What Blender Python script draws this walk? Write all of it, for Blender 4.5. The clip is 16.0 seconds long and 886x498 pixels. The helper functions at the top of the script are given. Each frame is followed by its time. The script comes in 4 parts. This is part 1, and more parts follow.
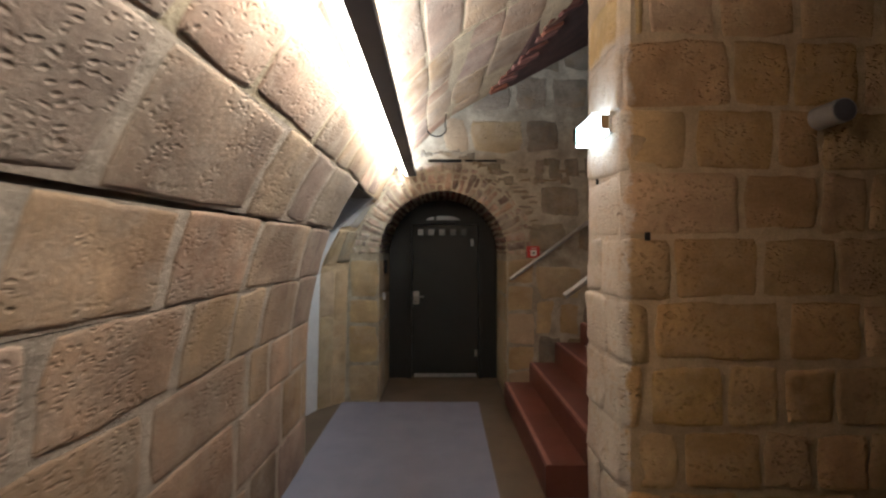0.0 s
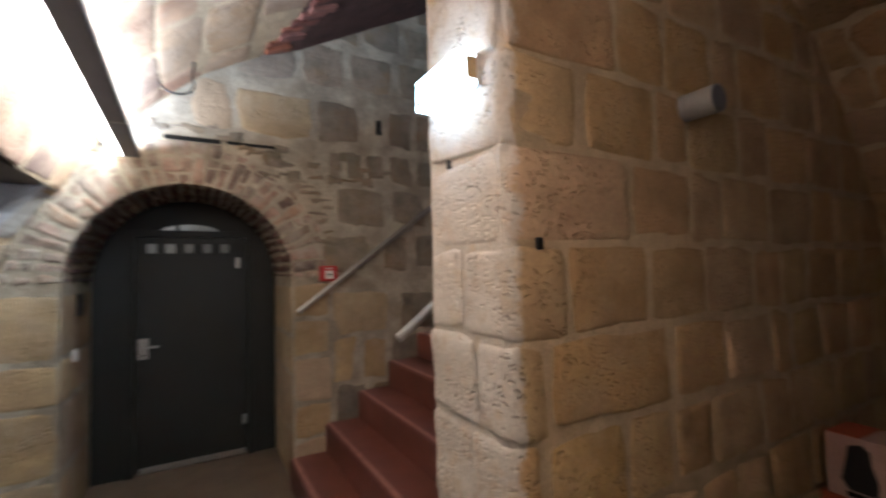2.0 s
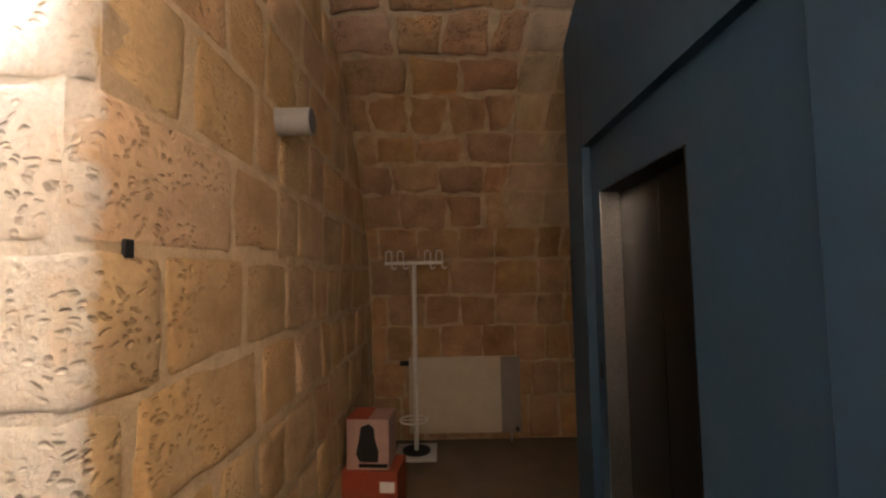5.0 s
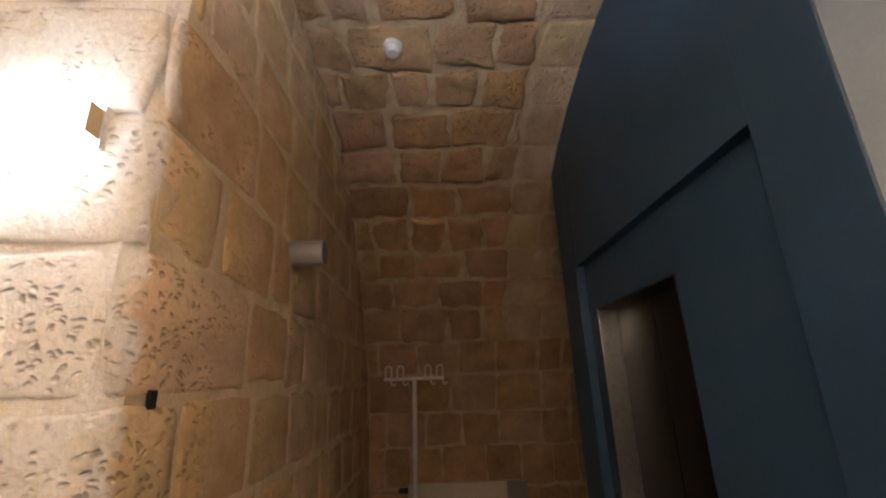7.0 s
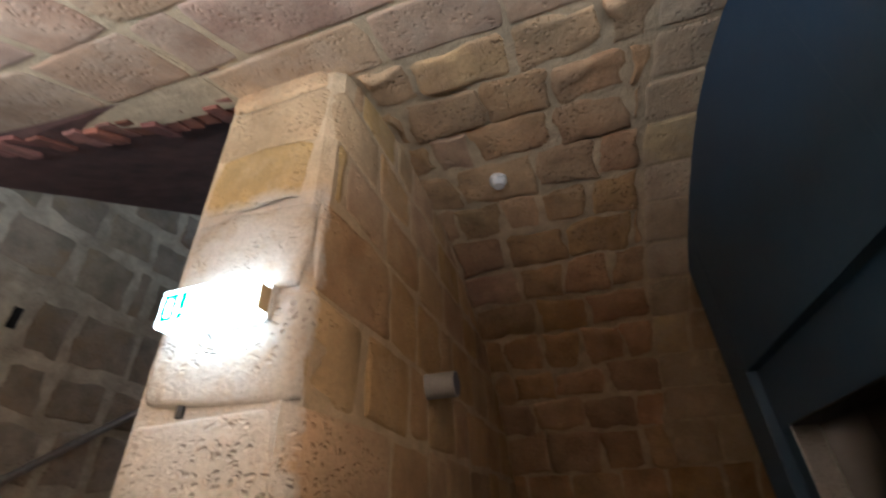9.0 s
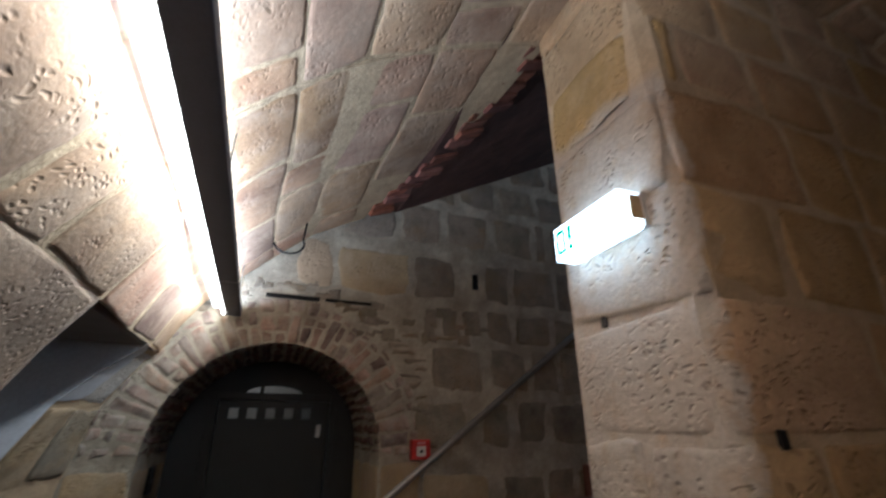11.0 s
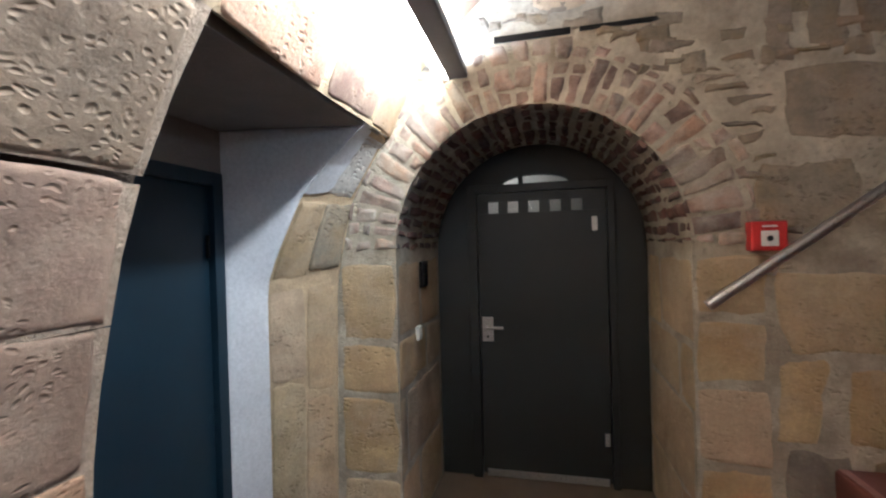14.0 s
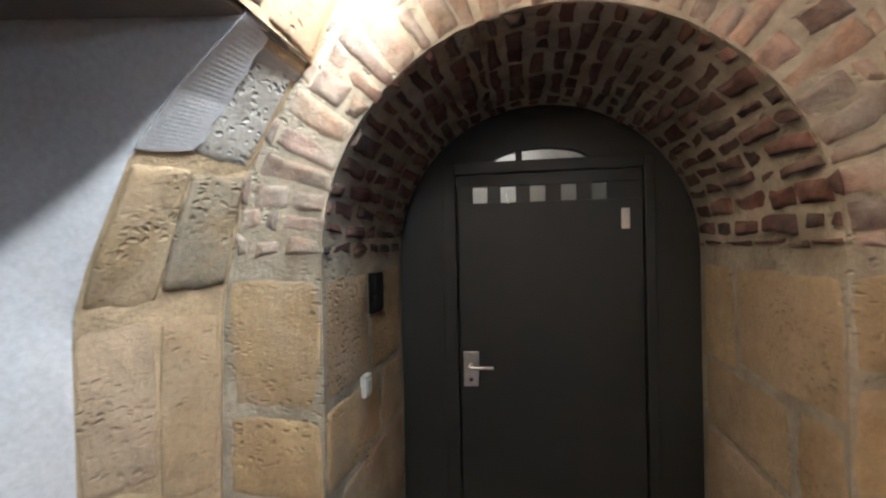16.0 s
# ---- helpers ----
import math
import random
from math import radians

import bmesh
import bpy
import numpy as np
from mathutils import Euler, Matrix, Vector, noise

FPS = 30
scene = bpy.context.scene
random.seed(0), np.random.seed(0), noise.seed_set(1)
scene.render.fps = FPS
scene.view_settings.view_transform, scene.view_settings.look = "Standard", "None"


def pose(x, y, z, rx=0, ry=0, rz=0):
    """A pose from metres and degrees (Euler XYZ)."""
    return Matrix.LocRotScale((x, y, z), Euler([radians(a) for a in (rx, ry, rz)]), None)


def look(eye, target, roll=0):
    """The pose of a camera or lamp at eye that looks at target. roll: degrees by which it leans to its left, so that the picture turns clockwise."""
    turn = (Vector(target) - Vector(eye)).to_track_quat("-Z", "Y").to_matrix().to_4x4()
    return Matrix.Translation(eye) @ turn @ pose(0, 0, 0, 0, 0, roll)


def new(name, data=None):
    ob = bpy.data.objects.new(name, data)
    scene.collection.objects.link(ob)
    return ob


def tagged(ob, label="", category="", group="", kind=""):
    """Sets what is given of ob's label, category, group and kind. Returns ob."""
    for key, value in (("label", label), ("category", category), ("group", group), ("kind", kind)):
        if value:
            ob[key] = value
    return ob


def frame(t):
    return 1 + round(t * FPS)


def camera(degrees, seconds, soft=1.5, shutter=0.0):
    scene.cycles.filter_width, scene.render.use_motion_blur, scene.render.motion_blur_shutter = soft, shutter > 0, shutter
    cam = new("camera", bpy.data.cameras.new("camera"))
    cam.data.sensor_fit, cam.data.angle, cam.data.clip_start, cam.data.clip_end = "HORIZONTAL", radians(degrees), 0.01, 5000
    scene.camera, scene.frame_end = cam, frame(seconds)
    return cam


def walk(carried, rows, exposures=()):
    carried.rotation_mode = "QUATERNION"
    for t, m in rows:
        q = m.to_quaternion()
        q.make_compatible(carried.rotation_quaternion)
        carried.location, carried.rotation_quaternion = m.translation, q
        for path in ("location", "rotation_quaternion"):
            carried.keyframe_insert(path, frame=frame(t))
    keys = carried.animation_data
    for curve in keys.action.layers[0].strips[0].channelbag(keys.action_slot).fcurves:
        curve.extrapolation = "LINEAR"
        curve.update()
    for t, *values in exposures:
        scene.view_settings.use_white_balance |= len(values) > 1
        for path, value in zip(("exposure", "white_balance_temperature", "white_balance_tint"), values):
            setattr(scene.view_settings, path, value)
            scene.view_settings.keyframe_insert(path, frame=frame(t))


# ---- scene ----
cam = camera(91.1, 16.0, soft=2.2, shutter=0.4)
METRES, EYE, TILT, LEAN, TURN = 4.2, 1.66, 0.0, 0.0, 0.0
ROWS = [
    (0.0, 0.0, 0.0, 0.0, 0.0, 0.0, -0.0),
    (0.5, -0.0064, 0.0835, 0.0012, -6.93, 0.87, -0.13),
    (1.0, -0.003, 0.1584, -0.0027, -13.12, 1.4, -0.2),
    (1.5, 0.0103, 0.2219, 0.0003, -14.94, 2.64, 1.42),
    (2.0, 0.0103, 0.2781, -0.0024, -29.53, 2.48, 1.44),
    (2.5, 0.002, 0.3191, 0.0011, -52.05, 2.02, 3.2),
    (3.0, 0.0175, 0.3416, -0.0066, -69.73, 0.4, 3.43),
    (3.5, 0.0314, 0.3572, -0.0116, -79.41, -2.11, 2.97),
    (6.0, 0.0081, 0.388, 0.01, -94.08, 7.32, 1.34),
    (6.5, 0.0025, 0.3911, 0.0159, -91.67, 12.35, 1.5),
    (7.0, -0.0017, 0.3923, 0.0209, -90.49, 16.86, 1.93),
    (7.5, -0.0059, 0.3916, 0.0265, -88.8, 21.75, 1.88),
    (8.0, -0.0101, 0.3923, 0.0302, -87.46, 25.44, 1.9),
    (10.5, -0.0145, 0.3564, 0.0283, -31.96, 30.61, -0.34),
    (11.0, -0.0132, 0.3754, 0.0209, -21.0, 22.67, -0.02),
    (11.5, -0.0129, 0.4114, 0.0142, -15.16, 16.98, 1.79),
    (12.0, -0.0077, 0.4448, 0.0098, -9.32, 11.83, 2.46),
    (12.5, 0.0164, 0.4856, 0.0066, 1.12, 8.18, 1.68),
    (13.0, 0.0406, 0.519, -0.0017, 11.75, 3.8, 1.32),
    (13.5, 0.0413, 0.5564, -0.009, 13.5, 0.0, 1.48),
    (14.0, 0.016, 0.6152, -0.0079, 13.44, -0.51, 1.6),
    (14.5, 0.0022, 0.6658, -0.0092, 13.45, -0.38, 1.63),
    (15.0, -0.0007, 0.7313, -0.0042, 12.83, -0.41, 1.64),
    (15.5, -0.0077, 0.7813, -0.0081, 12.56, -0.44, 1.24),
    (16.0, -0.024, 0.8304, -0.0079, 10.07, -0.23, 1.15),
]
LAMP_POWER, SIDE_POWER = 145, 82
EXPO = [(0.0, -0.05, 5570, 6), (1.5, 0.3, 5170, 6), (2.2, 0.5, 4970, 6), (3.0, 1.0, 4970, 6), (3.7, 1.3, 5170, 6), (5.8, 1.45, 5570, 6), (7.0, 0.95, 5470, 6), (8.2, 0.75, 5470, 6), (10.3, -0.65, 4970, 6),
        (11.0, -0.75, 4970, 6), (12.5, -0.4, 4970, 6), (13.5, 0.55, 4970, 6), (14.5, 0.85, 4920, 6), (16.0, 1.1, 5220, 6)]
walk(cam, [(t, pose(0, 0, EYE, TILT, LEAN, TURN) @ pose(METRES * x, METRES * y, METRES * z, 90 + pitch, roll, yaw)) for t, x, y, z, yaw, pitch, roll in ROWS], EXPO)

# ---- world and light ----
world = bpy.data.worlds.new("world")
scene.world = world
world.use_nodes = True
world.node_tree.nodes["Background"].inputs[0].default_value = (0.9, 0.95, 1.0, 1)
world.node_tree.nodes["Background"].inputs[1].default_value = 0.02


def area_lamp(name, m, sx, sy, power, colour):
    data = bpy.data.lights.new(name, "AREA")
    data.shape, data.size, data.size_y, data.energy, data.color = "RECTANGLE", sx, sy, power, colour
    ob = new(name, data)
    ob.matrix_world = m
    return ob


# ---- materials ----
def material(name, colour, rough=0.8, metal=0.0, spread=0.25, scale=6.0, bump=0.3, grain=90.0, pits=0.0, per_piece=0.0, second=None, cover=0.48, emission=None, strength=0.0, coat=0.0, wash=None, smear=None):
    """A surface with large blotches, fine grain, relief, and (for stones) tool pits and a change from piece to piece."""
    mat = bpy.data.materials.new(name)
    mat.use_nodes = True
    nt = mat.node_tree
    n, link = nt.nodes, nt.links.new
    bsdf = n["Principled BSDF"]
    bsdf.inputs["Roughness"].default_value, bsdf.inputs["Metallic"].default_value = rough, metal
    bsdf.inputs["Coat Weight"].default_value = coat
    geo = n.new("ShaderNodeTexCoord")
    info = n.new("ShaderNodeNewGeometry")
    where = info.outputs["Position"]

    def noise_node(s, detail=4.0, rough_=0.6):
        k = n.new("ShaderNodeTexNoise")
        k.inputs["Scale"].default_value, k.inputs["Detail"].default_value, k.inputs["Roughness"].default_value = s, detail, rough_
        link(where, k.inputs["Vector"])
        return k.outputs["Fac"]

    def ramp(fac, lo, hi, a, b):
        k = n.new("ShaderNodeMapRange")
        k.inputs["From Min"].default_value, k.inputs["From Max"].default_value = lo, hi
        k.inputs["To Min"].default_value, k.inputs["To Max"].default_value = a, b
        link(fac, k.inputs["Value"])
        return k.outputs["Result"]

    def mix(fac, a, b, kind="MIX"):
        k = n.new("ShaderNodeMix")
        k.data_type, k.blend_type = "RGBA", kind
        if isinstance(fac, float):
            k.inputs[0].default_value = fac
        else:
            link(fac, k.inputs[0])
        for socket, value in ((k.inputs[6], a), (k.inputs[7], b)):
            if isinstance(value, tuple):
                socket.default_value = (*value, 1)
            else:
                link(value, socket)
        return k.outputs[2]

    def maths(op, a, b):
        k = n.new("ShaderNodeMath")
        k.operation = op
        for socket, value in ((k.inputs[0], a), (k.inputs[1], b)):
            if isinstance(value, (int, float)):
                socket.default_value = value
            else:
                link(value, socket)
        return k.outputs[0]

    dark = tuple(c * (1 - spread) for c in colour)
    light = tuple(min(0.95, c * (1 + spread)) for c in colour)
    col = mix(ramp(noise_node(scale), 0.3, 0.7, 0, 1), dark, light)
    if second:
        col = mix(ramp(noise_node(scale * 0.45, 5.0), cover, cover + 0.16, 0, 0.85), col, second)
    if per_piece:
        rnd = n.new("ShaderNodeObjectInfo").outputs["Random"]
        both = maths("FRACT", maths("ADD", rnd, info.outputs["Random Per Island"]), 0.0)
        tone = n.new("ShaderNodeHueSaturation")
        link(col, tone.inputs["Color"])
        link(ramp(both, 0, 1, 1 - per_piece, 1 + per_piece * 0.75), tone.inputs["Value"])
        link(ramp(maths("FRACT", maths("MULTIPLY", both, 7.3), 0.0), 0, 1, 0.492, 0.508), tone.inputs["Hue"])
        link(ramp(maths("FRACT", maths("MULTIPLY", both, 3.7), 0.0), 0, 1, 0.88, 1.12), tone.inputs["Saturation"])
        col = tone.outputs["Color"]
    if smear:
        film = ramp(noise_node(4.5, 8.0, 0.68), 0.46, 0.62, 0, 1)
        col = mix(maths("MULTIPLY", film, smear[1]), col, smear[0])
    if wash:
        apart = n.new("ShaderNodeSeparateXYZ")
        link(where, apart.inputs[0])
        ragged = maths("ADD", apart.outputs["X"], maths("MULTIPLY", maths("SUBTRACT", noise_node(9.0, 5.0), 0.5), 0.16))
        low_enough = ramp(maths("ADD", apart.outputs["Z"], maths("MULTIPLY", noise_node(7.0), 0.2)), 2.88, 2.98, 1, 0)
        amount = maths("MULTIPLY", maths("MULTIPLY", ramp(ragged, wash[1], wash[1] + 0.03, 1, 0), low_enough), ramp(noise_node(14.0, 5.0), 0.36, 0.5, 0.62, 0.95))
        col = mix(amount, col, wash[0])
    fine = noise_node(grain, 6.0, 0.7)
    col = mix(0.55, col, mix(ramp(fine, 0.3, 0.7, 0, 1), (0.55, 0.55, 0.55), (1, 1, 1)), "MULTIPLY") if bump else col
    height = maths("ADD", maths("MULTIPLY", fine, 0.5), maths("MULTIPLY", noise_node(grain * 0.2, 4.0), 1.0))
    if pits:
        stretch = n.new("ShaderNodeMapping")
        stretch.inputs["Scale"].default_value = (31, 31, 52)
        stretch.inputs["Rotation"].default_value = (0.35, 0.3, 0.2)
        wob = n.new("ShaderNodeTexNoise")
        wob.inputs["Scale"].default_value = 9.0
        link(where, wob.inputs["Vector"])
        warp = n.new("ShaderNodeMix")
        warp.data_type, warp.blend_type = "RGBA", "ADD"
        warp.inputs[0].default_value = 0.08
        link(where, warp.inputs[6])
        link(wob.outputs["Color"], warp.inputs[7])
        link(warp.outputs[2], stretch.inputs["Vector"])
        vor = n.new("ShaderNodeTexVoronoi")
        vor.inputs["Scale"].default_value = 1.0
        link(stretch.outputs["Vector"], vor.inputs["Vector"])
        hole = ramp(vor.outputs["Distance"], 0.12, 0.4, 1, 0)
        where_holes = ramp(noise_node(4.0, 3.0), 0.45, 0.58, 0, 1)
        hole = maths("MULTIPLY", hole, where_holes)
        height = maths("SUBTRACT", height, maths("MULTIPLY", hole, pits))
        # Shade inside the pits is painted in too: base colour darkened there.
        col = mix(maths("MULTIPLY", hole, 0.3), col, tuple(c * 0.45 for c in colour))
    link(col, bsdf.inputs["Base Color"])
    link(ramp(fine, 0.3, 0.7, max(0.02, rough - 0.1), min(1, rough + 0.1)), bsdf.inputs["Roughness"])
    if bump:
        relief = n.new("ShaderNodeBump")
        relief.inputs["Strength"].default_value, relief.inputs["Distance"].default_value = bump, 0.012
        link(height, relief.inputs["Height"])
        link(relief.outputs["Normal"], bsdf.inputs["Normal"])
    if emission:
        bsdf.inputs["Emission Color"].default_value = (*emission, 1)
        bsdf.inputs["Emission Strength"].default_value = strength
    return mat


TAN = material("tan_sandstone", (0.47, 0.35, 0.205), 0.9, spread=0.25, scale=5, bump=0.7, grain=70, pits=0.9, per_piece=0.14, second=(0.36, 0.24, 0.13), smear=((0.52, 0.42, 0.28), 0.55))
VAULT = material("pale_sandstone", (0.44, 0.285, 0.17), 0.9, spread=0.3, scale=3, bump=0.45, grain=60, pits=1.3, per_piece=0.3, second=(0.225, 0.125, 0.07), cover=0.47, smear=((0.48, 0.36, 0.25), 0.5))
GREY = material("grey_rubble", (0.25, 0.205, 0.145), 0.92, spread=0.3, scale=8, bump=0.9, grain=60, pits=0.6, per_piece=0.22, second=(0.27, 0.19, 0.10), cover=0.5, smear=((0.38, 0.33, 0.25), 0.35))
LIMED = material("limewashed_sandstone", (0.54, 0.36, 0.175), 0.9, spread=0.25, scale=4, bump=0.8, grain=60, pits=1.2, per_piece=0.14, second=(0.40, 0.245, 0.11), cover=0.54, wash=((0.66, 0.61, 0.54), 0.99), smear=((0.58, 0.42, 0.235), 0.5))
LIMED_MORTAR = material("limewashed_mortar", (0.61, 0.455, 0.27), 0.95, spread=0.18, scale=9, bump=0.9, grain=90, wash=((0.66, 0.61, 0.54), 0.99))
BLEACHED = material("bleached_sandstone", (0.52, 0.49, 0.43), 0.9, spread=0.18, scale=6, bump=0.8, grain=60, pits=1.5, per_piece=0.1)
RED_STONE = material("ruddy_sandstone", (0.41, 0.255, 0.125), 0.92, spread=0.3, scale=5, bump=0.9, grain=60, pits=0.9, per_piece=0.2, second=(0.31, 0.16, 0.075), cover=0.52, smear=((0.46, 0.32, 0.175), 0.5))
INTRADOS_BRICK = material("dark_blotched_brick", (0.14, 0.068, 0.05), 0.92, spread=0.45, scale=12, bump=0.9, grain=80, per_piece=0.5, second=(0.05, 0.04, 0.035), cover=0.5, smear=((0.30, 0.26, 0.2), 0.35))
JOINT = material("brown_joint", (0.49, 0.37, 0.26), 0.95, spread=0.25, scale=7, bump=0.9, grain=80)
BRICK = material("old_brick", (0.30, 0.20, 0.145), 0.92, spread=0.4, scale=12, bump=0.9, grain=80, per_piece=0.4, second=(0.42, 0.36, 0.29), cover=0.46, smear=((0.47, 0.43, 0.35), 0.55))
RED_BRICK = material("red_brick", (0.24, 0.09, 0.055), 0.9, spread=0.35, scale=12, bump=0.8, grain=80, per_piece=0.4)
DARK_BRICK = material("dark_red_brick", (0.10, 0.045, 0.032), 0.9, spread=0.4, scale=6, bump=0.8, grain=60)
MORTAR = material("lime_mortar", (0.50, 0.375, 0.225), 0.95, spread=0.2, scale=9, bump=0.9, grain=90)
GREY_MORTAR = material("grey_mortar", (0.43, 0.375, 0.28), 0.95, spread=0.3, scale=6, bump=1.0, grain=45, pits=0.5, second=(0.28, 0.235, 0.165), cover=0.5)
PLASTER = material("white_plaster", (0.70, 0.70, 0.71), 0.85, spread=0.06, scale=3, bump=0.1, grain=60)
SHAFT_GREY = material("blue_grey_paint", (0.12, 0.145, 0.165), 0.7, spread=0.05, scale=2, bump=0.12)
SPOT_GREY = material("grey_powder_coat", (0.36, 0.35, 0.33), 0.45, 0.2, spread=0.06, bump=0.05)
DARK_MORTAR = material("dark_joint", (0.19, 0.14, 0.10), 0.95, spread=0.4, scale=5, bump=0.9)
DOOR_BLUE = material("dark_teal_paint", (0.010, 0.027, 0.043), 0.45, spread=0.12, scale=3, bump=0.1, grain=120)
BLUE = material("petrol_blue_paint", (0.03, 0.066, 0.115), 0.5, spread=0.1, scale=3, bump=0.12, grain=120)
CARPET = material("violet_grey_runner", (0.25, 0.245, 0.31), 0.9, spread=0.08, scale=3, bump=0.25, grain=400)
FLOOR = material("brown_floor", (0.16, 0.115, 0.075), 0.6, spread=0.15, scale=4, bump=0.1, grain=150)
RED = material("red_brown_tread", (0.16, 0.052, 0.035), 0.5, spread=0.15, scale=5, bump=0.15, grain=120)
NOSING = material("worn_nosing", (0.34, 0.16, 0.12), 0.5, spread=0.2, scale=20, bump=0.15, grain=120)
ANTHRACITE = material("anthracite_paint", (0.015, 0.017, 0.015), 0.5, spread=0.12, scale=4, bump=0.08, grain=160)
STEEL = material("brushed_steel", (0.55, 0.54, 0.52), 0.32, 0.95, spread=0.06, scale=30, bump=0.05, grain=200)
DARK_STEEL = material("dark_steel", (0.012, 0.011, 0.0105), 0.34, 0.6, spread=0.1, scale=8, bump=0.05, grain=200)
BLACK = material("black_plastic", (0.012, 0.012, 0.013), 0.5, spread=0.1, bump=0.05)
WHITE = material("white_lacquer", (0.74, 0.72, 0.68), 0.45, spread=0.05, bump=0.05)
CREAM = material("cream_radiator_lacquer", (0.56, 0.48, 0.35), 0.45, spread=0.05, bump=0.05)
CHANNEL = material("grey_lamp_channel", (0.16, 0.16, 0.19), 0.5, 0.3, spread=0.08, bump=0.05)
FIRE_RED = material("alarm_red", (0.5, 0.025, 0.02), 0.4, spread=0.06, bump=0.03)
# Plaster far darker than PLASTER: shade of the side opening is in its colour.
SOFFIT = material("shade_darkened_plaster", (0.24, 0.21, 0.18), 0.85, spread=0.1, scale=4, bump=0.2)
LED = material("led_strip", (0.9, 0.9, 0.9), 0.5, bump=0, emission=(1.0, 0.86, 0.66), strength=14)
YELLOWED = material("yellowed_plastic", (0.55, 0.40, 0.2), 0.5, spread=0.1, bump=0.05)
SIGN = material("lit_sign", (0.9, 0.9, 0.9), 0.5, bump=0, emission=(0.86, 0.97, 1.0), strength=9)
GREEN = material("sign_green", (0.0, 0.3, 0.16), 0.5, bump=0, emission=(0.0, 0.5, 0.28), strength=1.2)


# ---- mesh helpers ----
def part(name, bm, mat, parent=None, label=""):
    me = bpy.data.meshes.new(name)
    bm.to_mesh(me)
    bm.free()
    me.materials.append(mat)
    ob = new(name, me)
    if parent:
        ob.parent = parent
    return tagged(ob, label)


def empty(name, label, category, m=None, kind="", group=""):
    ob = new(name)
    if m is not None:
        ob.matrix_world = m
    return tagged(ob, label, category, group, kind)


def box(x0, x1, y0, y1, z0, z1, bevel=0.0, bm=None, segments=2):
    made = bm or bmesh.new()
    vs = bmesh.ops.create_cube(made, size=1.0)["verts"]
    for v in vs:
        v.co = Vector((x0 + (v.co.x + 0.5) * (x1 - x0), y0 + (v.co.y + 0.5) * (y1 - y0), z0 + (v.co.z + 0.5) * (z1 - z0)))
    if bevel:
        es = list({e for v in vs for e in v.link_edges})
        bmesh.ops.bevel(made, geom=es, offset=bevel, segments=segments, affect="EDGES", profile=0.6)
    return made


def rod(a, b, r, seg=16, bm=None, r2=None):
    made = bm or bmesh.new()
    a, b = Vector(a), Vector(b)
    m = Matrix.Translation((a + b) / 2) @ (b - a).to_track_quat("Z", "Y").to_matrix().to_4x4()
    bmesh.ops.create_cone(made, cap_ends=True, segments=seg, radius1=r, radius2=r if r2 is None else r2, depth=(b - a).length, matrix=m)
    return made


def prism(outline, axis, lo, hi):
    """A flat outline of (a, b) pairs drawn out along x, y or z."""
    bm = bmesh.new()
    put = {"x": lambda a, b, c: (c, a, b), "y": lambda a, b, c: (a, c, b), "z": lambda a, b, c: (a, b, c)}[axis]
    ends = [[bm.verts.new(put(a, b, c)) for a, b in outline] for c in (lo, hi)]
    bm.faces.new(ends[0])
    bm.faces.new(ends[1][::-1])
    for i in range(len(outline)):
        j = (i + 1) % len(outline)
        bm.faces.new((ends[0][j], ends[0][i], ends[1][i], ends[1][j]))
    bmesh.ops.recalc_face_normals(bm, faces=bm.faces)
    return bm


